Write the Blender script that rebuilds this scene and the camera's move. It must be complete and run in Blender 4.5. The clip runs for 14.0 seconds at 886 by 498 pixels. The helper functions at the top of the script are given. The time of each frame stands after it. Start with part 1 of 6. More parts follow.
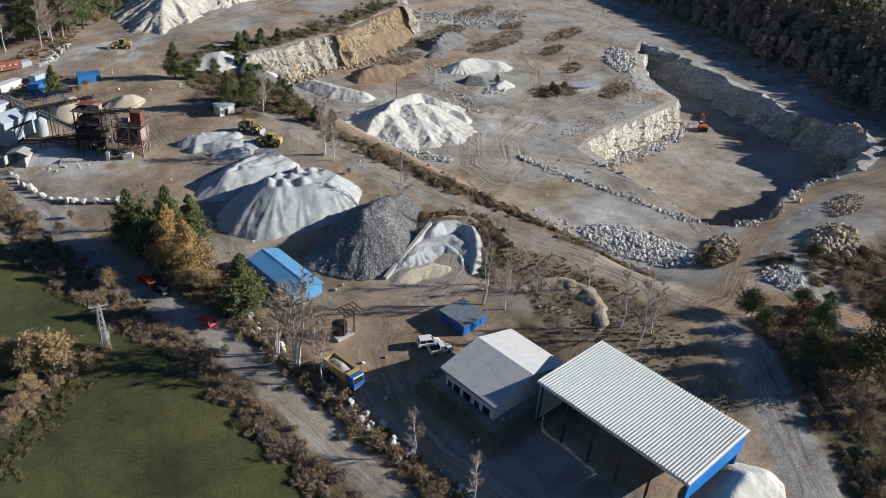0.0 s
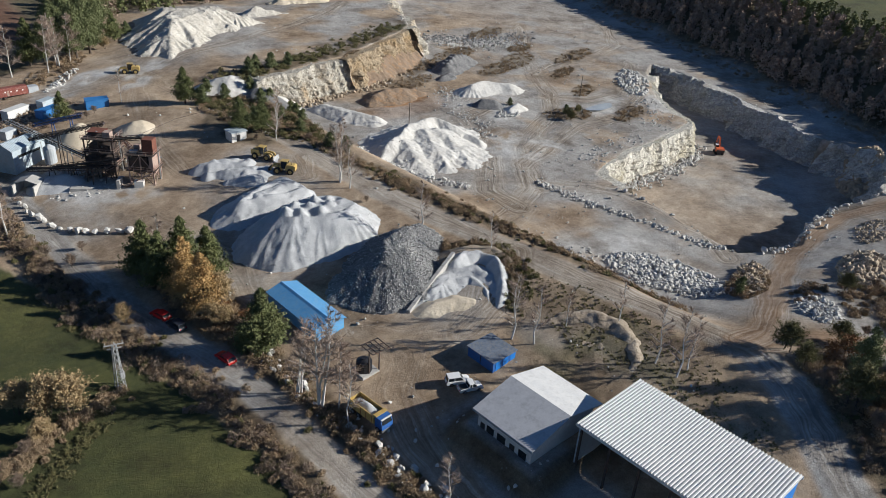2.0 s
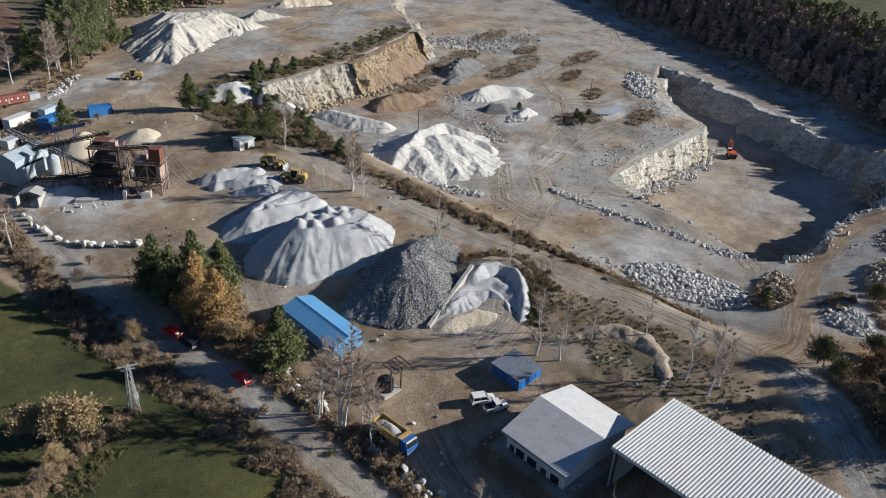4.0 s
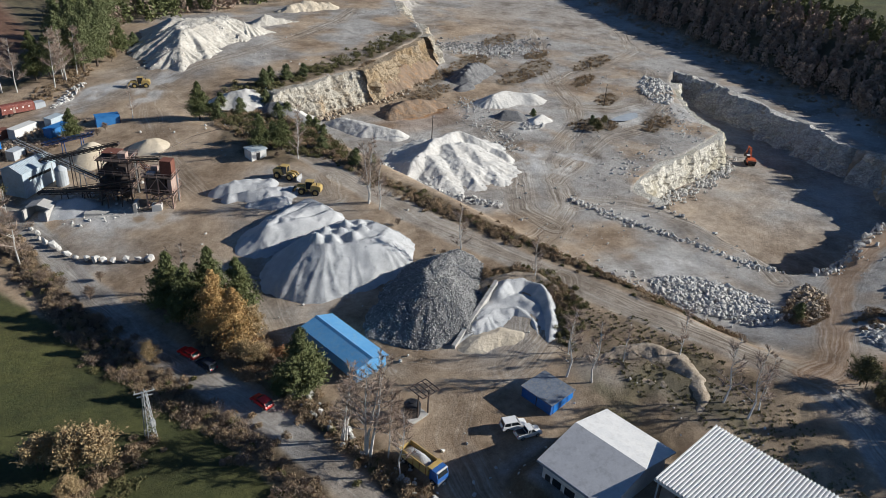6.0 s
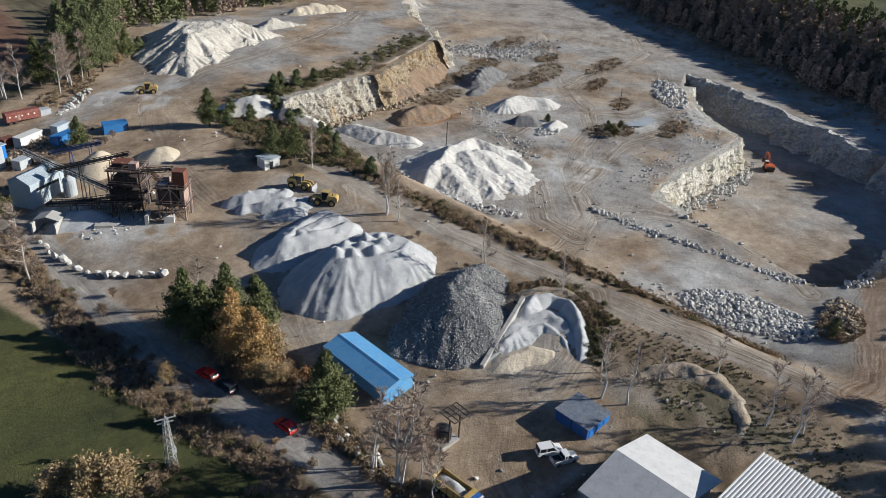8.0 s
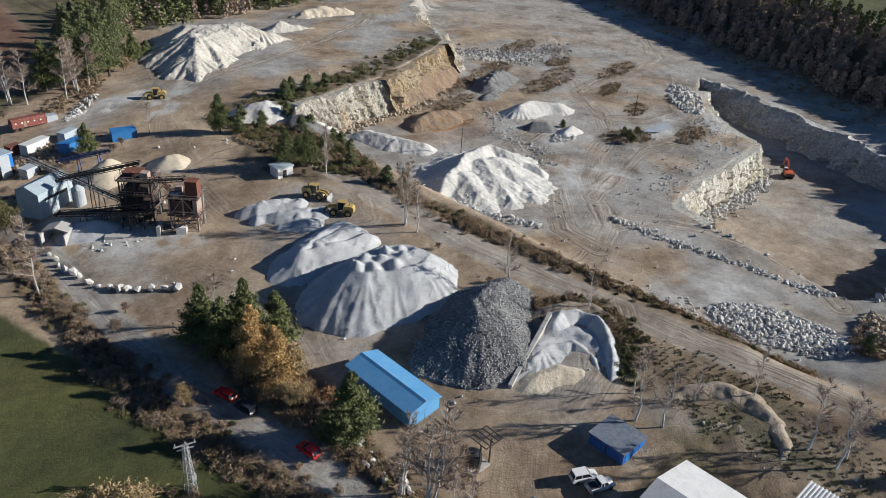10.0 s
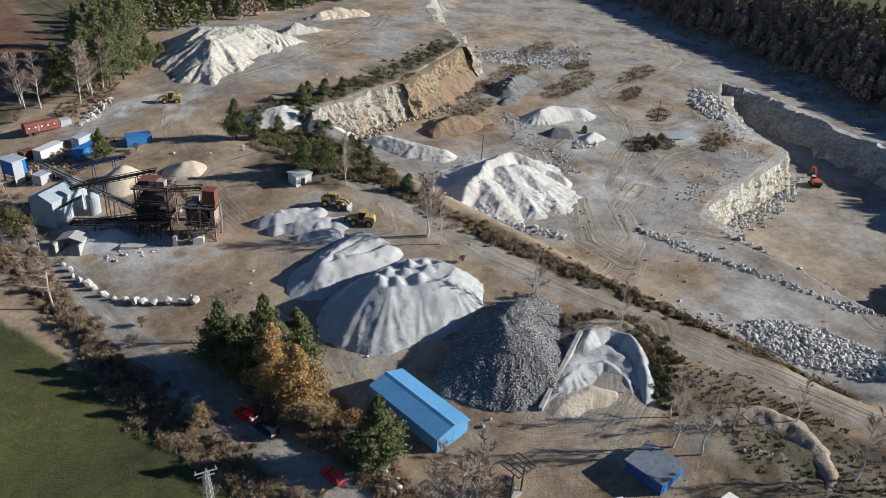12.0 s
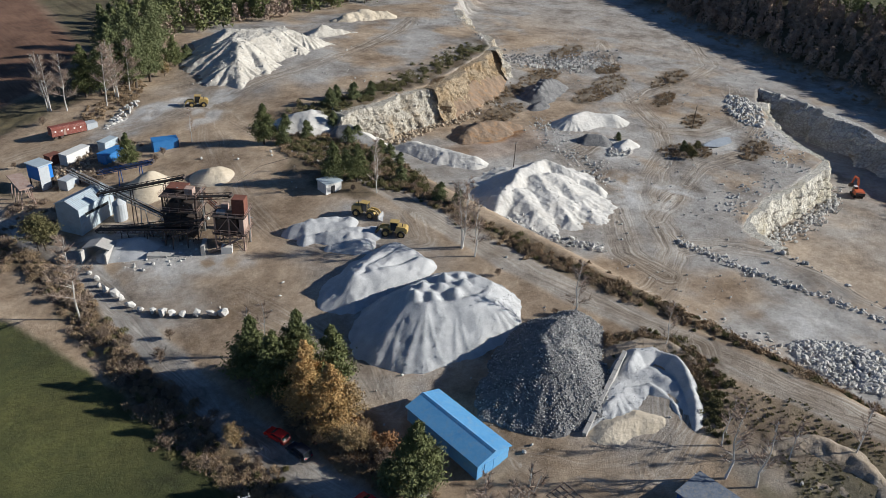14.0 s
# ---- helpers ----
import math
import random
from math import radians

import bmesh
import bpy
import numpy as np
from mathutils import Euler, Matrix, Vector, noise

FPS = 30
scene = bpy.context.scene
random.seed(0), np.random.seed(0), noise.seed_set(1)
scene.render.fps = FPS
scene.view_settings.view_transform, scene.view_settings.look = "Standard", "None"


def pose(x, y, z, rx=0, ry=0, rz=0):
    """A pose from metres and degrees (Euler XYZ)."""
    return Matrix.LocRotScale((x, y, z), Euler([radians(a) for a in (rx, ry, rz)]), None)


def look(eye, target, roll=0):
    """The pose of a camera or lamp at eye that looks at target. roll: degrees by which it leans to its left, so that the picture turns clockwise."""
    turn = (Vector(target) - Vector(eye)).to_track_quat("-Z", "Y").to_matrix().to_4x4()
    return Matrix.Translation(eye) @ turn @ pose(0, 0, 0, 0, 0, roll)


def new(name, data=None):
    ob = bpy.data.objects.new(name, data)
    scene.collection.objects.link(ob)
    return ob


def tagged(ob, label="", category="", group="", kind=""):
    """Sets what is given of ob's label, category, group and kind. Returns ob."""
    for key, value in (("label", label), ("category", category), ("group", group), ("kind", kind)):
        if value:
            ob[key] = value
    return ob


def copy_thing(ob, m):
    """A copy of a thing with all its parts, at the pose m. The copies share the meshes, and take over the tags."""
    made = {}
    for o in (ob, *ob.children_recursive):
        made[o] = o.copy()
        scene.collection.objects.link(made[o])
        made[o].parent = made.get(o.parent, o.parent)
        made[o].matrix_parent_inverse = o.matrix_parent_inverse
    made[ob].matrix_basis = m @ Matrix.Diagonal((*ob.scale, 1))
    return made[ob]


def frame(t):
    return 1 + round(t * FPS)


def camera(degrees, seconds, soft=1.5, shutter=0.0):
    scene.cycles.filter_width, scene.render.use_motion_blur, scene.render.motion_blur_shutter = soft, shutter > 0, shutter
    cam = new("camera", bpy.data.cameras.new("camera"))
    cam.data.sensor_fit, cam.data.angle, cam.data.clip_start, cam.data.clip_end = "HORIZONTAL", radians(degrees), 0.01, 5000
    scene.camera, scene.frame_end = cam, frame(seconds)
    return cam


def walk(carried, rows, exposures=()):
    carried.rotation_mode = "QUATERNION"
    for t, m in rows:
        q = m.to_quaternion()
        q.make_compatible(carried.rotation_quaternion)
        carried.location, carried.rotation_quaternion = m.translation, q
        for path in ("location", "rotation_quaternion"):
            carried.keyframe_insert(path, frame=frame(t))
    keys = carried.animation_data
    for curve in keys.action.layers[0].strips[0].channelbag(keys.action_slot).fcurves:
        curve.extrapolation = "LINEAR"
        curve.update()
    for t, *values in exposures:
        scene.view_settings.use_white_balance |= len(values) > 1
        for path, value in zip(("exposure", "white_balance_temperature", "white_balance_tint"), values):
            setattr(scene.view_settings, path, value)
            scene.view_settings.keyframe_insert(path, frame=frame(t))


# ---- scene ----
cam = camera(60.0, 14.0, 0.85)
METRES, EYE, TILT, LEAN, TURN = 49.65, 80.0, 0.0, 0.0, -44.3
ROWS = [
    (0.0, 0.0, 0.0, 0.0, 2.14, -29.82, -3.73),
    (0.5, -0.0285, 0.0243, -0.0011, 2.03, -29.37, -3.68),
    (1.0, -0.0586, 0.0532, -0.0012, 2.0, -28.99, -3.65),
    (1.5, -0.0835, 0.0798, -0.0027, 1.95, -28.67, -3.64),
    (2.0, -0.1098, 0.1055, -0.0051, 1.86, -28.48, -3.6),
    (2.5, -0.1345, 0.1277, -0.0049, 1.74, -28.53, -3.55),
    (3.0, -0.1593, 0.151, -0.005, 1.6, -28.53, -3.51),
    (5.5, -0.2744, 0.2826, -0.0076, 1.3, -28.38, -3.33),
    (6.0, -0.3011, 0.313, -0.0077, 1.28, -28.39, -3.27),
    (6.5, -0.3276, 0.3396, -0.0063, 1.19, -28.43, -3.27),
    (7.0, -0.3552, 0.3685, -0.0062, 1.15, -28.44, -3.26),
    (7.5, -0.3823, 0.3951, -0.0065, 1.07, -28.44, -3.24),
    (8.0, -0.41, 0.4234, -0.0065, 1.03, -28.44, -3.24),
    (10.5, -0.5251, 0.554, -0.01, 0.95, -28.43, -3.29),
    (11.0, -0.5433, 0.5814, -0.0097, 1.08, -28.54, -3.36),
    (11.5, -0.559, 0.6083, -0.0084, 1.35, -28.53, -3.35),
    (12.0, -0.5763, 0.6378, -0.0078, 1.63, -28.56, -3.33),
    (12.5, -0.5947, 0.6642, -0.0083, 1.91, -28.61, -3.32),
    (13.0, -0.615, 0.6929, -0.0112, 2.28, -28.64, -3.32),
    (13.5, -0.6337, 0.7198, -0.0129, 2.64, -28.66, -3.32),
    (14.0, -0.6556, 0.7495, -0.0156, 3.02, -28.65, -3.3),
]
walk(cam, [(t, pose(0, 0, EYE, TILT, LEAN, TURN) @ pose(METRES * x, METRES * y, METRES * z, 90 + pitch, roll, yaw)) for t, x, y, z, yaw, pitch, roll in ROWS],
     exposures=[(0.0, 0.43, 5450, 8), (14.0, 0.43, 5450, 8)])

# ---- light ----
SUN_ELEVATION, SUN_AZIMUTH = 24.0, 131.0
world = bpy.data.worlds.new("sky")
scene.world = world
world.use_nodes = True
_sky = world.node_tree.nodes.new("ShaderNodeTexSky")
_sky.sky_type = "NISHITA"
_sky.sun_disc = False
_sky.sun_elevation = radians(SUN_ELEVATION)
_sky.sun_rotation = radians(SUN_AZIMUTH)
_sky.air_density, _sky.dust_density, _sky.ozone_density = 0.9, 0.2, 4.0
_back = world.node_tree.nodes["Background"]
_back.inputs["Strength"].default_value = 0.039
world.node_tree.links.new(_sky.outputs["Color"], _back.inputs["Color"])
_lamp = bpy.data.lights.new("sun", "SUN")
_lamp.energy, _lamp.angle, _lamp.color = 5.0, radians(0.6), (1.0, 0.86, 0.67)
_sun = new("sun", _lamp)
_a, _e = radians(SUN_AZIMUTH), radians(SUN_ELEVATION)
SUN_WAY = Vector((math.sin(_a) * math.cos(_e), math.cos(_a) * math.cos(_e), math.sin(_e)))
_sun.matrix_world = look(SUN_WAY * 300, (0, 0, 0))

rng = np.random.default_rng(7)


# ---- materials ----
def shader(name):
    m = bpy.data.materials.new(name)
    m.use_nodes = True
    nt = m.node_tree
    return m, nt, nt.nodes["Principled BSDF"]


def node(nt, kind, **sets):
    n = nt.nodes.new(kind)
    for k, v in sets.items():
        n.inputs[k.replace("_", " ")].default_value = v
    return n


def noise_of(nt, scale, detail=6.0, rough=0.6, stretch=None):
    co = nt.nodes.new("ShaderNodeNewGeometry").outputs["Position"]
    if stretch:
        mp = nt.nodes.new("ShaderNodeMapping")
        mp.inputs["Scale"].default_value = stretch
        nt.links.new(co, mp.inputs["Vector"])
        co = mp.outputs["Vector"]
    n = node(nt, "ShaderNodeTexNoise", Scale=scale, Detail=detail, Roughness=rough)
    nt.links.new(co, n.inputs["Vector"])
    return n.outputs["Fac"]


def ramp(nt, fac, stops):
    r = nt.nodes.new("ShaderNodeValToRGB")
    while len(r.color_ramp.elements) < len(stops):
        r.color_ramp.elements.new(0.5)
    for e, (p, c) in zip(r.color_ramp.elements, stops):
        e.position = p
        e.color = (*c, 1.0) if len(c) == 3 else c
    nt.links.new(fac, r.inputs["Fac"])
    return r.outputs["Color"]


def mix(nt, fac, a, b, kind="MIX"):
    n = nt.nodes.new("ShaderNodeMix")
    n.data_type, n.blend_type = "RGBA", kind
    for sock, v in ((n.inputs[0], fac), (n.inputs[6], a), (n.inputs[7], b)):
        if isinstance(v, (int, float)):
            sock.default_value = v
        elif isinstance(v, tuple):
            sock.default_value = (*v, 1.0)
        else:
            nt.links.new(v, sock)
    return n.outputs[2]


def bump(nt, bsdf, height, strength, distance):
    b = node(nt, "ShaderNodeBump", Strength=strength, Distance=distance)
    nt.links.new(height, b.inputs["Height"])
    nt.links.new(b.outputs["Normal"], bsdf.inputs["Normal"])


def surface(name, low, high, scale=0.6, rough=0.85, metal=0.0, fine=6.0, relief=0.3, depth=0.05, stain=None, amount=0.5, stretch=None):
    """A weathered surface: two colours by a broad and a fine noise, a stain over them, and relief."""
    m, nt, b = shader(name)
    broad, grain = noise_of(nt, scale, 5.0, 0.6, stretch), noise_of(nt, scale * fine, 4.0, 0.65, stretch)
    col = mix(nt, 0.45, ramp(nt, broad, [(0.32, low), (0.68, high)]), ramp(nt, grain, [(0.3, low), (0.7, high)]))
    if stain:
        f = ramp(nt, noise_of(nt, scale * 2.3, 7.0, 0.7), [(0.5, (0, 0, 0)), (0.68, (amount,) * 3)])
        col = mix(nt, f, col, stain)
    nt.links.new(col, b.inputs["Base Color"])
    b.inputs["Roughness"].default_value, b.inputs["Metallic"].default_value = rough, metal
    if relief:
        bump(nt, b, grain, relief, depth)
    return m


M = dict(
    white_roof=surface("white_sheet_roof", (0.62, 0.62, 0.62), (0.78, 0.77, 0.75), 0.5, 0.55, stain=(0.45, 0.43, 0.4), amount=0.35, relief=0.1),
    grey_roof=surface("grey_roof_slope", (0.46, 0.46, 0.48), (0.58, 0.58, 0.59), 0.4, 0.8, stain=(0.25, 0.25, 0.25), amount=0.4),
    ribbed=surface("galvanised_ribs", (0.66, 0.66, 0.66), (0.76, 0.76, 0.75), 0.3, 0.5, relief=0.05),
    blue_paint=surface("blue_wall_paint", (0.02, 0.15, 0.52), (0.03, 0.20, 0.62), 0.5, 0.5, relief=0.05),
    light_blue=surface("light_blue_sheet", (0.10, 0.30, 0.60), (0.17, 0.40, 0.68), 0.35, 0.5, stain=(0.3, 0.4, 0.5), amount=0.4, relief=0.1),
    blue_dark=surface("dark_blue_paint", (0.02, 0.09, 0.33), (0.04, 0.14, 0.42), 0.9, 0.55, stain=(0.16, 0.12, 0.1), amount=0.3),
    old_roof=surface("weathered_blue_roof", (0.07, 0.10, 0.16), (0.22, 0.25, 0.3), 1.2, 0.8, stain=(0.3, 0.27, 0.22), amount=0.7),
    white_wall=surface("white_render", (0.55, 0.55, 0.54), (0.72, 0.71, 0.68), 0.5, 0.85, stain=(0.4, 0.38, 0.34), amount=0.4),
    grey_sheet=surface("grey_sheet_wall", (0.38, 0.41, 0.44), (0.5, 0.53, 0.56), 0.5, 0.5, stain=(0.3, 0.27, 0.24), amount=0.3),
    pale_blue=surface("pale_blue_sheet", (0.36, 0.43, 0.48), (0.50, 0.57, 0.62), 0.4, 0.5, stain=(0.3, 0.28, 0.25), amount=0.4),
    dark=surface("dark_opening", (0.02, 0.02, 0.022), (0.04, 0.04, 0.04), 1.0, 0.7),
    rubber=surface("tyre_rubber", (0.015, 0.015, 0.015), (0.04, 0.038, 0.035), 3.0, 0.9),
    steel=surface("grey_steel", (0.25, 0.26, 0.27), (0.4, 0.4, 0.4), 1.5, 0.45, 0.6),
    galv=surface("galvanised_steel", (0.45, 0.46, 0.47), (0.62, 0.62, 0.62), 2.0, 0.45, 0.4),
    dark_steel=surface("dark_oily_steel", (0.035, 0.03, 0.028), (0.11, 0.09, 0.08), 1.0, 0.7, 0.2, stain=(0.2, 0.09, 0.05), amount=0.5),
    rust=surface("rusty_steel", (0.12, 0.045, 0.03), (0.25, 0.10, 0.065), 0.8, 0.85, 0.1, stain=(0.1, 0.06, 0.05), amount=0.5),
    pale_rust=surface("dusty_rusted_steel", (0.3, 0.2, 0.16), (0.5, 0.4, 0.34), 0.7, 0.85, stain=(0.3, 0.12, 0.07), amount=0.6),
    yellow=surface("yellow_machine_paint", (0.42, 0.28, 0.06), (0.56, 0.41, 0.15), 1.2, 0.5, stain=(0.4, 0.34, 0.25), amount=0.6),
    orange=surface("orange_machine_paint", (0.5, 0.09, 0.02), (0.65, 0.14, 0.04), 1.2, 0.5, stain=(0.35, 0.2, 0.12), amount=0.4),
    red=surface("red_car_paint", (0.5, 0.02, 0.02), (0.6, 0.03, 0.025), 1.0, 0.25),
    dark_car=surface("dark_blue_car_paint", (0.02, 0.025, 0.04), (0.03, 0.035, 0.05), 1.0, 0.25),
    white_car=surface("white_car_paint", (0.72, 0.72, 0.72), (0.8, 0.8, 0.8), 1.0, 0.3),
    glass=surface("dark_tinted_glass", (0.015, 0.02, 0.025), (0.03, 0.035, 0.04), 1.0, 0.08),
    black_plastic=surface("black_plastic", (0.012, 0.013, 0.016), (0.03, 0.03, 0.035), 1.0, 0.4),
    concrete=surface("concrete", (0.38, 0.37, 0.35), (0.52, 0.50, 0.47), 0.6, 0.9, stain=(0.28, 0.26, 0.23), amount=0.5),
    tarp=surface("blue_tarpaulin", (0.03, 0.15, 0.42), (0.06, 0.22, 0.52), 0.8, 0.5),
    red_wagon=surface("red_brown_wagon_paint", (0.16, 0.042, 0.032), (0.25, 0.075, 0.052), 0.8, 0.7, stain=(0.5, 0.4, 0.35), amount=0.4),
    gravel=surface("pale_grey_gravel", (0.33, 0.34, 0.355), (0.60, 0.60, 0.60), 0.25, 0.95, fine=20.0, relief=0.7, depth=0.14, stain=(0.64, 0.64, 0.64), amount=0.5),
    grit=surface("dark_grey_gravel", (0.075, 0.075, 0.08), (0.30, 0.295, 0.29), 0.45, 0.95, fine=9.0, relief=0.9, depth=0.2),
    chalk=surface("white_chalky_sand", (0.5, 0.485, 0.455), (0.73, 0.705, 0.66), 0.12, 0.95, fine=9.0, relief=0.7, depth=0.3, stain=(0.5, 0.46, 0.4), amount=0.5),
    tip=surface("weathered_chalk_spoil", (0.42, 0.385, 0.33), (0.72, 0.68, 0.60), 0.16, 0.95, fine=8.0, relief=0.9, depth=0.4, stain=(0.40, 0.35, 0.28), amount=0.6),
    cream=surface("cream_sand", (0.5, 0.42, 0.3), (0.68, 0.6, 0.48), 0.15, 0.95, fine=9.0, relief=0.7, depth=0.3),
    brown_heap=surface("brown_earth_heap", (0.15, 0.11, 0.08), (0.3, 0.22, 0.15), 0.2, 0.95, relief=0.8, depth=0.3, stain=(0.45, 0.25, 0.1), amount=0.5),
    rock=surface("pale_limestone", (0.36, 0.35, 0.33), (0.72, 0.70, 0.66), 0.8, 0.92, relief=0.6, depth=0.1),
    rock_tan=surface("tan_limestone", (0.3, 0.24, 0.17), (0.55, 0.46, 0.34), 0.8, 0.92, relief=0.6, depth=0.1),
    bark=surface("brown_bark", (0.06, 0.045, 0.035), (0.14, 0.11, 0.085), 3.0, 0.95),
    birch=surface("white_birch_bark", (0.42, 0.40, 0.37), (0.72, 0.70, 0.66), 2.0, 0.9),
    twig=surface("bare_twigs", (0.18, 0.135, 0.10), (0.34, 0.26, 0.195), 0.5, 0.95, relief=0),
    twig_pink=surface("reddish_birch_twigs", (0.26, 0.19, 0.145), (0.44, 0.35, 0.28), 0.5, 0.95, relief=0),
    pine=surface("pine_needles", (0.075, 0.092, 0.032), (0.19, 0.20, 0.075), 0.5, 0.9, relief=0),
    pine_pale=surface("greyish_pine_needles", (0.095, 0.115, 0.045), (0.21, 0.225, 0.10), 0.5, 0.9, relief=0),
    larch=surface("autumn_larch_needles", (0.32, 0.21, 0.08), (0.56, 0.37, 0.15), 0.5, 0.9, relief=0),
    scrub=surface("dry_brown_scrub", (0.19, 0.14, 0.085), (0.42, 0.31, 0.195), 0.4, 0.95, relief=0),
    olive=surface("olive_scrub", (0.09, 0.09, 0.035), (0.2, 0.175, 0.075), 0.4, 0.95, relief=0),
    russet=surface("russet_leaves", (0.2, 0.105, 0.045), (0.32, 0.175, 0.075), 0.5, 0.95, relief=0),
    # the pale frosty base colour also carries the pond's bright sky sheen
    water=surface("frosty_water_pale_sheen", (0.34, 0.37, 0.40), (0.55, 0.58, 0.6), 0.3, 0.2, relief=0),
)


def rock_face_material(name, pale, mid, ochre):
    m, nt, b = shader(name)
    strata = noise_of(nt, 0.35, 8.0, 0.7, (0.5, 0.5, 1.8))
    blocks = noise_of(nt, 1.6, 6.0, 0.7, (1.0, 1.0, 0.55))
    broad = noise_of(nt, 0.07, 4.0, 0.6)
    col = mix(nt, 0.5, ramp(nt, strata, [(0.35, mid), (0.6, pale)]), ramp(nt, blocks, [(0.33, tuple(c * 0.55 for c in mid)), (0.5, mid), (0.66, pale)]))
    col = mix(nt, ramp(nt, broad, [(0.5, (0, 0, 0)), (0.64, (0.7, 0.7, 0.7))]), col, mix(nt, blocks, tuple(c * 0.5 for c in ochre), ochre))
    grain = noise_of(nt, 5.0, 5.0, 0.75)
    col = mix(nt, 0.8, col, ramp(nt, grain, [(0.34, (0.45, 0.44, 0.42)), (0.62, (1.25, 1.25, 1.25))]), "MULTIPLY")
    cracks = node(nt, "ShaderNodeTexVoronoi", Scale=0.55)
    cracks.feature = "DISTANCE_TO_EDGE"
    warp = nt.nodes.new("ShaderNodeVectorMath")
    warp.operation = "MULTIPLY_ADD"
    tint = node(nt, "ShaderNodeTexNoise", Scale=0.5, Detail=4.0)
    co = nt.nodes.new("ShaderNodeNewGeometry").outputs["Position"]
    nt.links.new(co, tint.inputs["Vector"])
    nt.links.new(tint.outputs["Color"], warp.inputs[0])
    warp.inputs[1].default_value = (3.0, 3.0, 3.0)
    nt.links.new(co, warp.inputs[2])
    nt.links.new(warp.outputs[0], cracks.inputs["Vector"])
    col = mix(nt, ramp(nt, cracks.outputs["Distance"], [(0.02, (0.55, 0.55, 0.55)), (0.09, (0, 0, 0))]), col, tuple(c * 0.4 for c in mid))
    nt.links.new(col, b.inputs["Base Color"])
    b.inputs["Roughness"].default_value = 0.95
    bump(nt, b, mix(nt, 0.5, blocks, grain), 0.9, 0.5)
    return m


M["rock_grey"] = surface("grey_broken_stone", (0.10, 0.10, 0.10), (0.46, 0.455, 0.45), 1.5, 0.92, relief=0.3)
M["ochre_twig"] = surface("ochre_thin_leaves", (0.28, 0.2, 0.1), (0.46, 0.35, 0.19), 0.5, 0.95, relief=0)
M["earth"] = surface("tan_spoil", (0.26, 0.2, 0.14), (0.5, 0.43, 0.34), 0.25, 0.95, fine=10.0, relief=0.8, depth=0.3, stain=(0.14, 0.11, 0.06), amount=0.7)
M["cliff"] = rock_face_material("quarry_rock_face", (0.64, 0.61, 0.54), (0.40, 0.36, 0.29), (0.46, 0.32, 0.16))
M["cliff_ochre"] = rock_face_material("ochre_rock_face", (0.5, 0.42, 0.3), (0.33, 0.25, 0.155), (0.42, 0.28, 0.13))
M["cliff_grey"] = rock_face_material("grey_rock_face", (0.78, 0.77, 0.74), (0.48, 0.465, 0.44), (0.5, 0.46, 0.38))
M["cliff_yellow"] = rock_face_material("yellowish_rock_face", (0.80, 0.77, 0.69), (0.54, 0.51, 0.44), (0.60, 0.53, 0.36))


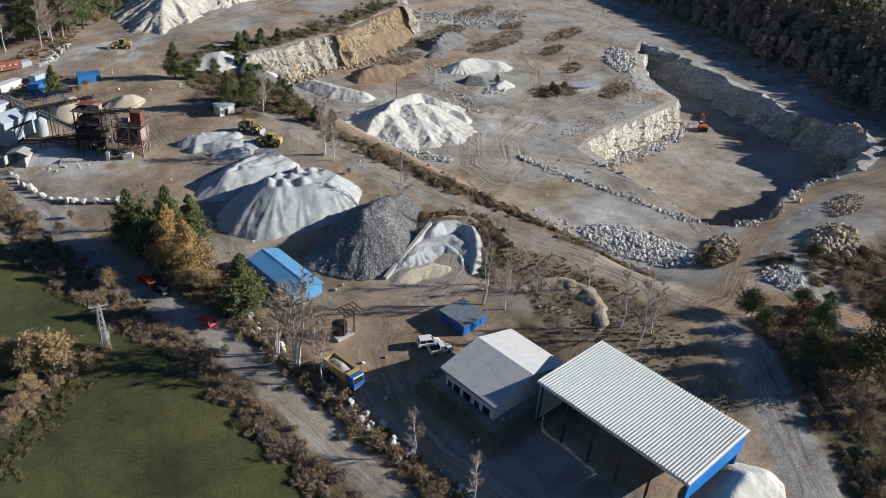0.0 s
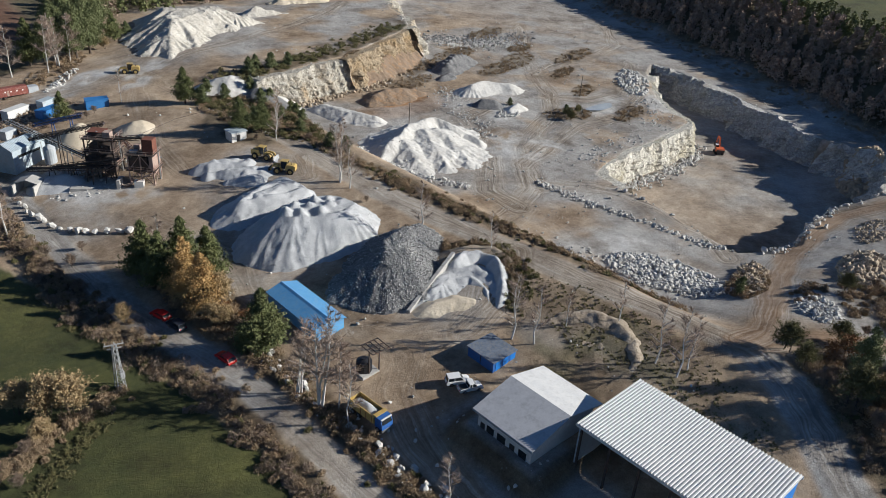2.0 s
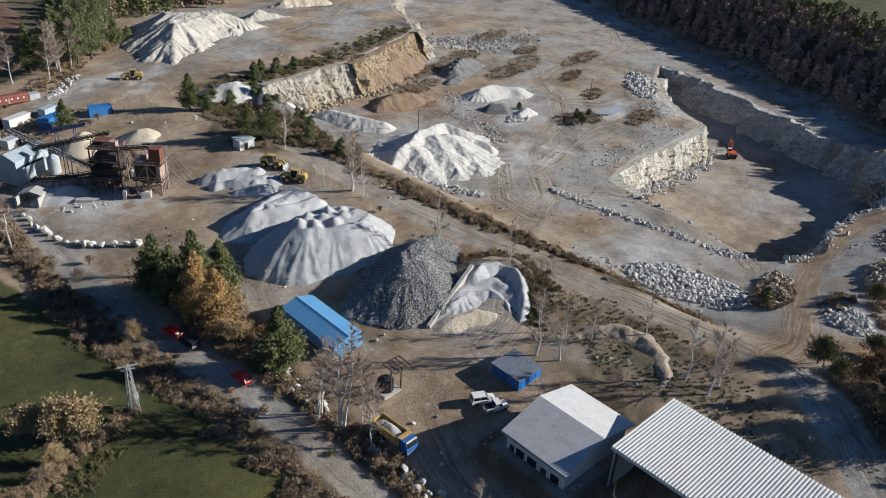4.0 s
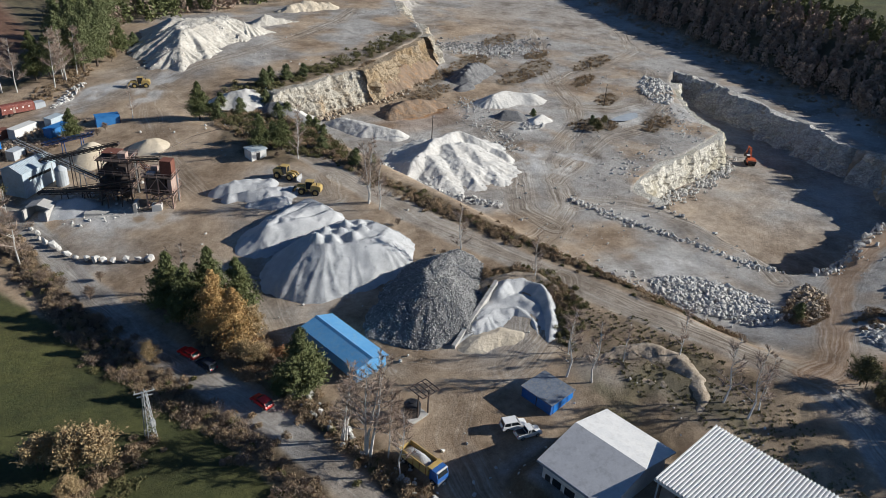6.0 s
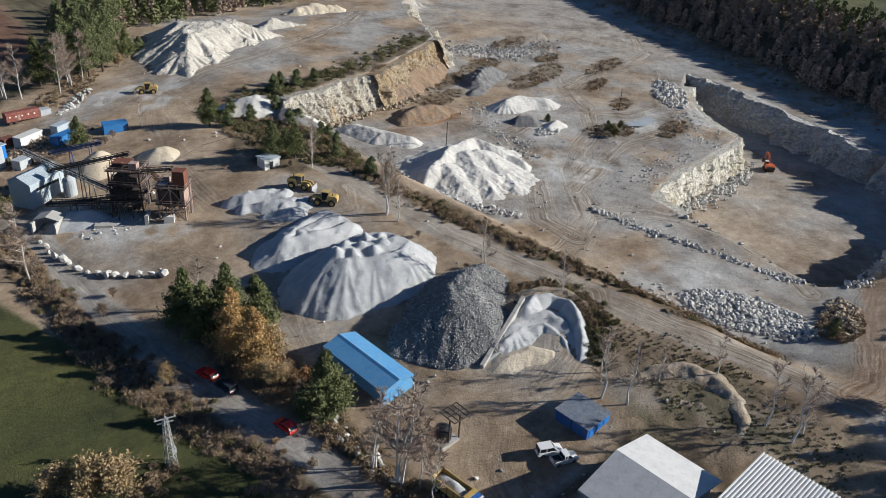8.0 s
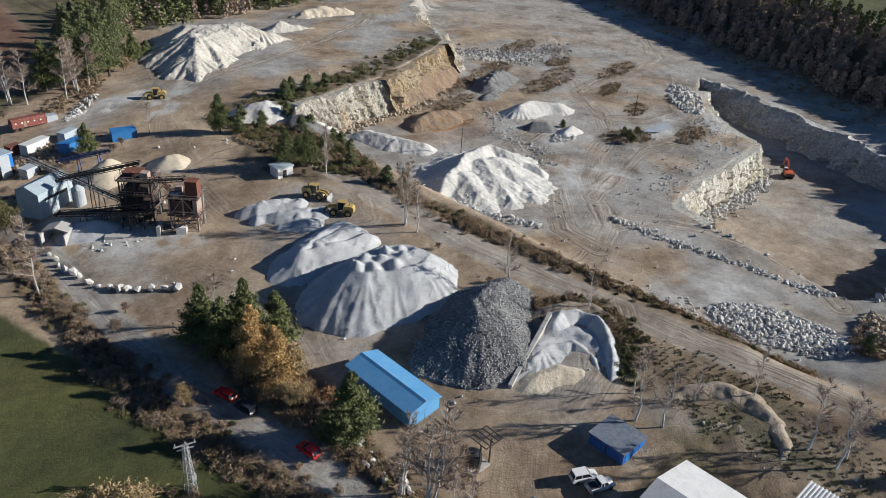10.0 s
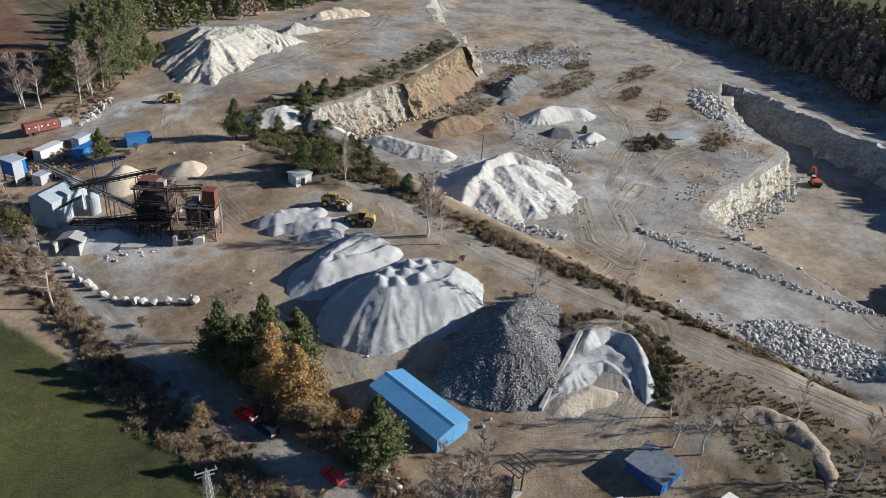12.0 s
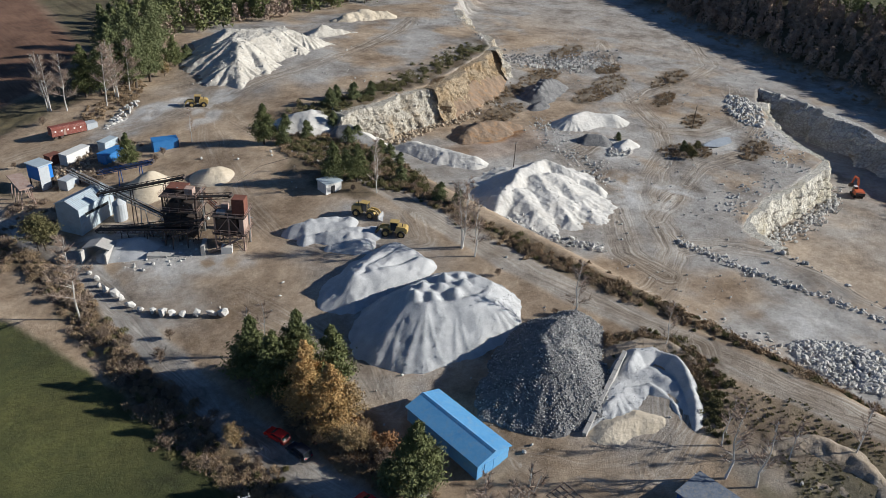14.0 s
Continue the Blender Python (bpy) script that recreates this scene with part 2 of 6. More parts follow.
def ground_material():
    m, nt, b = shader("quarry_ground")

    def attr(name):
        a = nt.nodes.new("ShaderNodeAttribute")
        a.attribute_name = name
        s = nt.nodes.new("ShaderNodeSeparateColor")
        nt.links.new(a.outputs["Color"], s.inputs["Color"])
        return s.outputs

    za, zb, zc = attr("zone_a"), attr("zone_b"), attr("zone_c")
    big, mid, fine = noise_of(nt, 0.035, 6.0, 0.6), noise_of(nt, 0.35, 7.0, 0.7), noise_of(nt, 2.6, 5.0, 0.75)
    dirt = mix(nt, 0.5, ramp(nt, big, [(0.35, (0.36, 0.265, 0.17)), (0.65, (0.55, 0.43, 0.305))]),
               ramp(nt, mid, [(0.34, (0.26, 0.185, 0.115)), (0.66, (0.58, 0.465, 0.335))]))
    pale = mix(nt, 0.5, ramp(nt, mid, [(0.3, (0.29, 0.285, 0.275)), (0.7, (0.50, 0.495, 0.48))]), ramp(nt, fine, [(0.3, (0.28, 0.275, 0.265)), (0.7, (0.52, 0.515, 0.50))]))
    road = mix(nt, 0.4, ramp(nt, mid, [(0.3, (0.41, 0.36, 0.295)), (0.7, (0.54, 0.485, 0.41))]), ramp(nt, fine, [(0.3, (0.36, 0.31, 0.26)), (0.7, (0.5, 0.45, 0.39))]))
    grass = mix(nt, 0.4, ramp(nt, big, [(0.4, (0.038, 0.048, 0.012)), (0.65, (0.12, 0.118, 0.03))]), ramp(nt, mid, [(0.3, (0.038, 0.05, 0.013)), (0.7, (0.12, 0.122, 0.036))]))
    scrub = mix(nt, 0.55, ramp(nt, mid, [(0.3, (0.11, 0.08, 0.05)), (0.7, (0.28, 0.21, 0.13))]), ramp(nt, fine, [(0.3, (0.07, 0.058, 0.036)), (0.72, (0.27, 0.21, 0.13))]))
    moss = ramp(nt, mid, [(0.3, (0.055, 0.062, 0.022)), (0.7, (0.13, 0.12, 0.05))])
    plough = mix(nt, 0.5, ramp(nt, big, [(0.3, (0.16, 0.085, 0.05)), (0.7, (0.24, 0.135, 0.08))]), ramp(nt, noise_of(nt, 0.5, 3.0, 0.5, (3.0, 0.2, 1.0)), [(0.3, (0.12, 0.06, 0.035)), (0.7, (0.27, 0.155, 0.095))]))
    col = mix(nt, zb[0], dirt, road)
    col = mix(nt, za[1], col, pale)
    place = nt.nodes.new("ShaderNodeSeparateXYZ")
    nt.links.new(nt.nodes.new("ShaderNodeNewGeometry").outputs["Position"], place.inputs[0])
    for k, name in enumerate(("tracks_a", "tracks_b")):
        t = attr(name)
        way = nt.nodes.new("ShaderNodeCombineXYZ")
        for i, (src, f) in enumerate(((t[0], 17.0), (place.outputs[0], 0.05), (place.outputs[1], 0.05))):
            mul = nt.nodes.new("ShaderNodeMath")
            mul.operation = "MULTIPLY"
            nt.links.new(src, mul.inputs[0])
            mul.inputs[1].default_value = f
            nt.links.new(mul.outputs[0], way.inputs[i])
        streak = node(nt, "ShaderNodeTexNoise", Scale=1.0, Detail=5.0, Roughness=0.7)
        nt.links.new(way.outputs[0], streak.inputs["Vector"])
        worn = ramp(nt, streak.outputs["Fac"], [(0.40, (0.13, 0.095, 0.065)), (0.48, (0.33, 0.27, 0.20)), (0.54, (0.42, 0.36, 0.29)), (0.63, (0.66, 0.62, 0.55))])
        col = mix(nt, t[1], col, worn)
    col = mix(nt, zc[0], col, ramp(nt, fine, [(0.3, (0.12, 0.1, 0.08)), (0.7, (0.3, 0.27, 0.23))]))
    col = mix(nt, zc[1], col, ramp(nt, mid, [(0.3, (0.50, 0.49, 0.47)), (0.7, (0.70, 0.69, 0.67))]))
    col = mix(nt, zb[1], col, ramp(nt, mid, [(0.3, (0.36, 0.19, 0.08)), (0.7, (0.46, 0.28, 0.14))]))
    col = mix(nt, za[2], col, scrub)
    col = mix(nt, zc[2], col, moss)
    col = mix(nt, za[0], col, grass)
    col = mix(nt, zb[2], col, plough)
    speck = mix(nt, 0.5, ramp(nt, noise_of(nt, 1.1, 6.0, 0.75), [(0.32, (0.62, 0.61, 0.6)), (0.68, (1.3, 1.3, 1.3))]), ramp(nt, noise_of(nt, 5.0, 3.0, 0.7), [(0.3, (0.6, 0.6, 0.6)), (0.7, (1.3, 1.3, 1.3))]))
    col = mix(nt, 1.0, col, speck, "MULTIPLY")
    blotch = ramp(nt, noise_of(nt, 0.06, 8.0, 0.68), [(0.36, (0.52, 0.48, 0.44)), (0.50, (0.88, 0.87, 0.86)), (0.58, (1.0, 1.0, 1.0)), (0.66, (1.12, 1.12, 1.12))])
    col = mix(nt, 1.0, col, blotch, "MULTIPLY")
    nt.links.new(col, b.inputs["Base Color"])
    b.inputs["Roughness"].default_value = 0.95
    bump(nt, b, mix(nt, 0.5, mid, fine), 0.9, 0.35)
    return m


# ---- terrain ----
def ss(a, b, x):
    t = np.clip((x - a) / (b - a), 0, 1)
    return t * t * (3 - 2 * t)


_lattice = np.random.default_rng(3).random(65536)


def vnoise(x, y, size, octaves=4, seed=0):
    """Smooth noise, -1 to 1, with features of that size in metres."""
    x, y = np.asarray(x, float) / size + 31.7 * seed + 900, np.asarray(y, float) / size + 17.3 * seed + 900
    total, amp, norm = 0.0, 1.0, 0.0
    for _ in range(octaves):
        i, j = np.floor(x).astype(np.int32), np.floor(y).astype(np.int32)
        u, v = x - i, y - j
        u, v = u * u * (3 - 2 * u), v * v * (3 - 2 * v)
        i, j, i1, j1 = (i & 255) << 8, j & 255, ((i + 1) & 255) << 8, (j + 1) & 255
        near, far = _lattice.take(i + j) * (1 - v) + _lattice.take(i + j1) * v, _lattice.take(i1 + j) * (1 - v) + _lattice.take(i1 + j1) * v
        total = total + amp * (near * (1 - u) + far * u)
        norm += amp
        x, y, amp = x * 2.03 + 5.1, y * 2.03 + 9.7, amp * 0.5
    return 2 * total / norm - 1


def line_distance(x, y, pts, closed=False):
    """Distance from points to a polyline, and the side on which they lie (+ to its left)."""
    best, side = np.full(np.shape(x), 1e9), np.ones(np.shape(x))
    pts = list(pts) + ([pts[0]] if closed else [])
    for (ax, ay), (bx, by) in zip(pts, pts[1:]):
        ex, ey = bx - ax, by - ay
        t = np.clip(((x - ax) * ex + (y - ay) * ey) / (ex * ex + ey * ey), 0, 1)
        d = np.hypot(x - ax - t * ex, y - ay - t * ey)
        near = d < best
        side = np.where(near, np.sign(ex * (y - ay) - ey * (x - ax)), side)
        best = np.where(near, d, best)
    return best, side


def inside(x, y, pts):
    """Signed distance to a polygon, positive inside."""
    d, _ = line_distance(x, y, pts, True)
    odd = np.zeros(np.shape(x), bool)
    for (ax, ay), (bx, by) in zip(pts, list(pts[1:]) + [pts[0]]):
        if ay == by:
            continue
        odd ^= ((ay > y) != (by > y)) & (x < (bx - ax) * (y - ay) / (by - ay) + ax)
    return np.where(odd, d, -d)


MAIN_ROAD = [(112, 230), (108.5, 205), (107.5, 185), (106.6, 160), (107, 136), (109, 117.5), (113.4, 86.6), (117.5, 64), (119, 49), (115, 40), (108, 32), (101, 25), (94, 17), (80, 0)]
WEST_ROAD = [(26, 262), (35, 227), (41, 200), (41.5, 158), (42.7, 137.5), (46.2, 119.7), (49.3, 104), (50, 86), (50.2, 70), (50.6, 58), (52, 30), (54, -40)]
FIELD_EDGE = [(0, 240), (24, 190), (31, 165), (34.3, 145), (37, 124), (41, 109), (43.2, 92), (43.7, 76), (44, 62), (45, 30), (47, -60)]
PIT = [(164, 76), (170, 95), (172, 108), (174, 122), (195, 127), (215, 127), (237, 131), (248, 150), (270, 170), (287, 181), (280, 152), (270, 129), (260, 104), (251, 84), (240, 70), (222, 68), (205, 73), (188, 72), (176, 68)]
PLATEAU = [(122, 224), (138, 225.5), (150, 228), (165, 230), (180, 237), (196, 244), (212, 252), (222, 266), (228, 284), (246, 310), (300, 360), (300, 900), (-200, 900), (-200, 330), (40, 300), (85, 262), (108, 238)]
TERRACE = [(68.6, 56.0), (86.5, 56.0), (86.5, 69.6), (68.6, 69.6)]
PIT_FLOOR = -11.0


def height(x, y):
    """The bare ground, without heaps."""
    x, y = np.asarray(x, float), np.asarray(y, float)
    yard = -1.06 + 0.1259 * (x - 80) + 0.0161 * (y - 110)
    yard = np.where(yard > 2.6, 2.6 + (yard - 2.6) * 0.1, yard)
    yard = np.maximum(yard, -6.2)
    floor = -3.8 + 0.0124 * (x - 80) + 0.0017 * (y - 110)
    plateau = inside(x, y, PLATEAU) + 0.8 * vnoise(x, y, 9, 3, 4)
    k = ss(118, 130, x) * ss(45, 75, y) * (1 - ss(-1.5, 1.5, plateau))
    z = yard * (1 - k) + floor * k
    rise = ss(-1.5, 1.5, plateau) * (ss(95, 124, x) * 3.2 * (1 - ss(300, 360, y)) + 1.0 * ss(200, 260, y))
    z = z + rise
    pit = inside(x, y, PIT) + 0.9 * vnoise(x, y, 7, 3, 2)
    z = z + (PIT_FLOOR - z) * ss(-2.6, 0.2, pit)
    terrace = inside(x, y, TERRACE) + 0.6 * vnoise(x, y, 5, 3, 6)
    z = np.maximum(z, z + (-0.7 - z) * ss(-4.0, 0.0, terrace))
    d = (x - 251) * 0.909 - (y - 83) * 0.416
    # the mound round (250, 74) is added to cast shade into the pit
    z = z + 18 * ss(20, 70, d) + 4.5 * np.exp(-((x - 250) ** 2 + (y - 74) ** 2) / 130.0)
    return z


def height_at(x, y):
    return float(height(np.array([x]), np.array([y]))[0])


def steps(lo, hi, step, far):
    """Grid lines: even in the core, growing apart outwards."""
    core = list(np.arange(lo, hi + step, step))
    a, b, s = core[0], core[-1], step
    left, right = [], []
    while b < far:
        s *= 1.35
        a, b = a - s, b + s
        left.append(a), right.append(b)
    return np.array(left[::-1] + core + right)


def band(x, y, line, half, soft, wobble=0.6, seed=0):
    d, _ = line_distance(x, y, line)
    return 1 - ss(half - soft, half + soft, d + wobble * vnoise(x, y, 6, 3, seed))


def patch(x, y, poly, soft=2.0, wobble=2.0, seed=0, size=8):
    return ss(-soft, soft, inside(x, y, poly) + wobble * vnoise(x, y, size, 4, seed))


def oval(x, y, cx, cy, rx, ry, turn=0, soft=0.35, wobble=0.35, seed=0):
    c, s = math.cos(radians(turn)), math.sin(radians(turn))
    u, v = ((x - cx) * c + (y - cy) * s) / rx, ((y - cy) * c - (x - cx) * s) / ry
    return 1 - ss(1 - soft, 1 + soft, np.hypot(u, v) + wobble * vnoise(x, y, min(rx, ry), 4, seed))


TRACK_LOW = [(119, 52), (127, 46.5), (135, 40), (139.5, 33.5), (140, 27), (138, 14)]
TRACK_UP = [(120, 52), (127, 51), (138, 54.5), (153.5, 60.5), (169, 65), (183.5, 66.3), (200, 66.6), (215, 60), (235, 56)]
SOUTH = [(121, 42.5), (127, 40.5), (133, 35), (135.5, 28), (134, 10), (130, -80), (60, -80), (86, 0), (103, 20), (114, 34)]
SOUTH_EAST = [(143, 36), (149, 41), (160, 43), (176, 44), (205, 42), (240, 25), (300, -50), (144, -60), (143, 20)]
# tracks worn by the lorries over the quarry floor and the yard
TRACKS = [
    TRACK_LOW,
    TRACK_UP,
    [(126, 118), (138, 122), (150, 128), (160, 140), (170, 150), (186, 158), (200, 164), (215, 177), (232, 200), (255, 228), (290, 262)],
    [(138, 122), (139, 134), (147, 142), (158, 152), (166, 166), (172, 180), (190, 182)],
    [(150, 128), (162, 122), (168, 112), (168, 96), (165, 84), (158, 74)],
    [(160, 140), (180, 146), (200, 152), (225, 150), (246, 158), (262, 176), (280, 190)],
    [(215, 177), (224, 170), (240, 166), (258, 176)],
    [(232, 200), (250, 205), (275, 205), (300, 212), (330, 240)],
    [(98, 96), (92, 92), (84, 90), (76, 96), (72, 102), (74, 90), (66, 84), (62, 74), (60, 60), (62, 45)],
    [(112, 100), (104, 93), (96, 90), (86, 88)],
    [(104, 168), (98, 158), (90, 162), (80, 172), (76, 182), (78, 200), (84, 222), (92, 244), (100, 256)],
    [(60, 168), (64, 150), (66, 136), (63, 126)],
    [(44, 262), (62, 262), (84, 258), (100, 256), (118, 262), (140, 268), (165, 276), (195, 290), (215, 306)],
    [(108, 205), (104, 222), (100, 240), (98, 256)],
]
BARE_TO_SCRUB = [
    oval, [(225, 214, 13, 5, 20), (240, 218, 16, 6, 25), (258, 232, 9, 4, 10), (206, 162, 9, 6, -20), (232, 176, 8, 3.5, 20), (225, 150, 10, 4, 15), (244, 196, 10, 3, 20),
           (182, 218, 14, 5, 15), (200, 232, 16, 5, 20), (226, 240, 14, 6, 20), (262, 258, 16, 6, 20), (268, 210, 16, 5, 15), (170, 232, 8, 3, 10)],
]


def build_ground():
    xs, ys = steps(-6, 330, 0.75, 2600), steps(8, 322, 0.75, 2600)
    X, Y = np.meshgrid(xs, ys, indexing="ij")
    Z = height(X, Y)
    ridge = (X - 251) * 0.909 - (Y - 83) * 0.416
    road = np.maximum(band(X, Y, MAIN_ROAD, 3.6, 0.9, 0.8, 1), band(X, Y, WEST_ROAD, 2.7, 0.6, 0.5, 2))
    # field beyond the hedge, meadow over the wooded rise, ploughed land in the north
    dfe, side = line_distance(X, Y, FIELD_EDGE)
    field = ss(-0.8, 0.8, np.where(side < 0, dfe, -dfe) + 0.7 * vnoise(X, Y, 5, 3, 5)) * (1 - ss(236, 246, Y))
    grass = np.maximum(field, ss(79, 83, ridge + 2 * vnoise(X, Y, 10, 3, 27)))
    plough = patch(X, Y, [(-300, 292), (40, 292), (66, 305), (88, 330), (100, 420), (60, 900), (-800, 900)], 3, 2, 6) * (1 - grass)
    # scrub and dry grass, and a dark ring painted for shade round the terrace
    verge_w = band(X, Y, [(p[0] - 6.0, p[1]) for p in WEST_ROAD], 3.4, 1.0, 2.2, 7)
    verge_e = band(X, Y, [(55.5, 118), (55, 104), (55.5, 88), (56, 70), (56.5, 45), (58, 10)], 2.6, 1.0, 2.0, 8)
    bank = band(X, Y, [(112.5, 190), (112.5, 160), (113.5, 138), (116.5, 117.5), (121, 90), (125.5, 68)], 3.2, 1.2, 2.0, 9)
    knoll = patch(X, Y, [(93, 84), (104, 90), (110, 82), (113, 66), (115, 52), (110, 42), (100, 32), (93, 30), (93, 55), (88, 64), (89, 76)], 1.5, 3.0, 10)
    south = patch(X, Y, SOUTH, 1.5, 2.0, 11)
    south = np.maximum(south, 0.85 * patch(X, Y, SOUTH_EAST, 1.5, 2.5, 29))
    woods = ss(24, 34, ridge + 5 * vnoise(X, Y, 14, 3, 12))
    north = patch(X, Y, [(100, 182), (118, 176), (122, 196), (120, 222), (138, 228), (172, 236), (214, 254), (214, 262), (175, 244), (140, 236), (112, 236), (100, 214), (92, 206)], 2, 4, 13)
    copse = patch(X, Y, [(40, 240), (20, 262), (30, 296), (66, 300), (90, 330), (130, 345), (220, 380), (300, 420), (250, 600), (110, 600), (100, 420), (84, 300), (70, 286), (40, 276)], 3, 3, 14)
    grove = patch(X, Y, [(47, 152), (56, 150), (61, 132), (60, 116), (57, 112), (53, 112), (49, 128)], 1.2, 1.8, 26)
    # dark ring on the terrace bank stands in for the shadow beside the workshop
    shoulder = ss(-4.5, -2.5, inside(X, Y, TERRACE)) * (1 - ss(-1.2, 0.2, inside(X, Y, TERRACE)))
    scrub = np.maximum.reduce([shoulder, verge_w, verge_e, bank, knoll * 0.55, south, woods, north, copse, grove])
    fn, rows = BARE_TO_SCRUB
    for i, r in enumerate(rows):
        scrub = np.maximum(scrub, 0.8 * fn(X, Y, *r, seed=15 + i))
    scrub = scrub * (1 - road * (1 - knoll)) * (1 - grass)
    moss = np.clip(south * ss(0.0, 0.4, vnoise(X, Y, 14, 4, 40)) + knoll * ss(0.1, 0.5, vnoise(X, Y, 10, 4, 41)) + north * ss(0.0, 0.4, vnoise(X, Y, 12, 4, 42)) + woods * 0.4 + copse * 0.5, 0, 1) * scrub
    # white dust and broken stone; some ground in shade is also painted paler
    pale = np.zeros_like(X)
    for r in [(150, 160, 26, 12, 25), (160, 98, 26, 14, 75), (200, 96, 40, 22, 10), (88, 172, 13, 10, 40), (80, 142, 26, 14, 60), (48, 178, 9, 14, 10), (140, 200, 14, 22, 20), (205, 192, 26, 12, 20),
              (230, 158, 30, 12, 15), (250, 240, 46, 16, 35), (300, 230, 60, 20, 40), (130, 282, 40, 20, 25), (84, 262, 20, 7, 10), (90, 95, 10, 8, 0), (102, 64, 6, 9, 20), (97, 77, 5, 6, 0), (180, 60, 30, 8, -10), (170, 182, 24, 8, 20), (252, 120, 16, 50, -22), (190, 250, 40, 8, 20)]:
        pale = np.maximum(pale, 0.85 * oval(X, Y, *r, soft=0.45, wobble=0.5, seed=int(r[0]) % 23))
    pale = np.clip(pale * (0.65 + 0.6 * vnoise(X, Y, 5, 4, 50)), 0, 1)
    pit_floor = ss(-2, 0.5, inside(X, Y, PIT))
    # the pit floor's colour is paled eastward to brighten its bluish shade
    pale = np.maximum(pale * (1 - pit_floor), pit_floor * (0.35 + 0.6 * ss(190, 220, X)) * (0.7 + 0.5 * vnoise(X, Y, 9, 4, 54)))
    pale = np.maximum(pale, 0.85 * ss(120, 132, X) * (1 - pit_floor) * ss(-0.35, 0.2, vnoise(X, Y, 17, 5, 52)))
    pale = np.maximum(pale, 0.75 * band(X, Y, WEST_ROAD, 3.0, 0.8, 1.5, 53) * ss(84, 100, Y))
    pale = np.maximum(pale, road * 0.35 * ss(-0.2, 0.5, vnoise(X, Y, 30, 3, 51)))
    pale = np.maximum(pale, 0.7 * ss(250, 330, X) * (1 - woods))
    # pale dusty grey laid where the hall's shade falls, turning that shade bluer
    shade_pale = patch(X, Y, [(59, 14), (60, 40), (64, 60), (68, 74), (76, 76), (80, 70), (76, 55), (76, 28), (92, 26), (92, 14)], 1.5, 2.0, 28)
    pale = np.maximum(pale, 0.8 * shade_pale)
    pale = np.maximum(pale, 0.85 * road * (1 - ss(46, 60, Y)) * ss(86, 92, X))
    rust = 0.8 * oval(X, Y, 166, 204, 10, 4, 0, seed=31) + 0.35 * oval(X, Y, 165, 200, 18, 9, 10, seed=32)
    ochre = np.maximum(band(X, Y, TRACK_LOW, 2.6, 0.9, 1.2, 33), band(X, Y, TRACK_UP, 2.8, 1.0, 1.4, 34))
    rust = np.maximum(rust, 0.42 * ochre)
    scrub, pale = scrub * (1 - 0.9 * ochre), pale * (1 - 0.7 * ochre)
    # wheel tracks: how far across each track, and how worn
    sets = []
    for k in (0, 1):
        across, worn = np.zeros_like(X), np.zeros_like(X)
        best = np.full(X.shape, 1e9)
        for i, line in enumerate(TRACKS[k::2] + ([MAIN_ROAD], [WEST_ROAD])[k]):
            d, side = line_distance(X, Y, line)
            d = d + 1.6 * vnoise(X, Y, 11, 4, 60 + i)
            near = d < best
            across = np.where(near, d * side * 0.1 + i * 3.0, across)
            best = np.where(near, d, best)
            reach = 1 - ss(1.8, 5.8 if line not in (MAIN_ROAD, WEST_ROAD) else 3.4, np.abs(d))
            worn = np.maximum(worn, reach * (0.55 + 0.45 * ss(-0.3, 0.4, vnoise(X, Y, 16, 3, 80 + i))))
        sets.append((across, (0.88 - 0.45 * (1 - ss(104, 124, X))) * worn))
    dark = 0.85 * np.maximum(oval(X, Y, 232, 256, 26, 8, -35, seed=61), oval(X, Y, 176, 100, 5, 18, 0, seed=62)) * ss(-0.2, 0.5, vnoise(X, Y, 3, 3, 63))
    light = np.zeros_like(X)
    for r in ((57, 187, 13, 6, -40), (50, 204, 6, 8, 0), (164, 152, 11, 5, 115), (179, 147, 6, 2.5, 115), (172, 158, 8, 5, 25), (188, 176, 8, 4, 20), (225, 160, 11, 5, 10), (141, 88, 14, 8, 100), (244, 150, 12, 5, 40), (84, 264, 16, 4, 10), (100, 256, 12, 5, 40), (205, 190, 16, 6, 15)):
        light = np.maximum(light, 0.85 * oval(X, Y, *r, soft=0.4, wobble=0.5, seed=int(r[0]) % 19) * ss(-0.5, 0.2, vnoise(X, Y, 3, 4, 64)))
    bare = (1 - scrub) * (1 - grass)
    sets = [(a, w * bare * (1 - ss(-3, 0, inside(X, Y, PIT)))) for a, w in sets]
    # relief
    rough = 0.10 + 0.5 * scrub * (1 - road) + 0.12 * pale + 0.03 * grass
    Z = Z + rough * vnoise(X, Y, 3.2, 4, 90) - 0.13 * dark + 0.35 * vnoise(X, Y, 24, 3, 91) * bare * (1 - road)
    Z = Z + knoll * 1.0 * np.maximum(0, vnoise(X, Y, 12, 3, 92)) + south * 0.8 * vnoise(X, Y, 11, 3, 93)
    verts = np.stack([X, Y, Z], -1).reshape(-1, 3)
    n, k = X.shape
    i = (np.arange(n - 1)[:, None] * k + np.arange(k - 1)[None, :]).reshape(-1)
    quads = np.stack([i, i + k, i + k + 1, i + 1], -1)
    me = bpy.data.meshes.new("ground")
    me.vertices.add(len(verts)), me.loops.add(quads.size), me.polygons.add(len(quads))
    me.vertices.foreach_set("co", verts.reshape(-1))
    me.loops.foreach_set("vertex_index", quads.reshape(-1).astype(np.int32))
    me.polygons.foreach_set("loop_start", np.arange(0, quads.size, 4, dtype=np.int32))
    me.polygons.foreach_set("use_smooth", np.ones(len(quads), bool))
    me.update(calc_edges=True)
    one = np.ones(X.size)
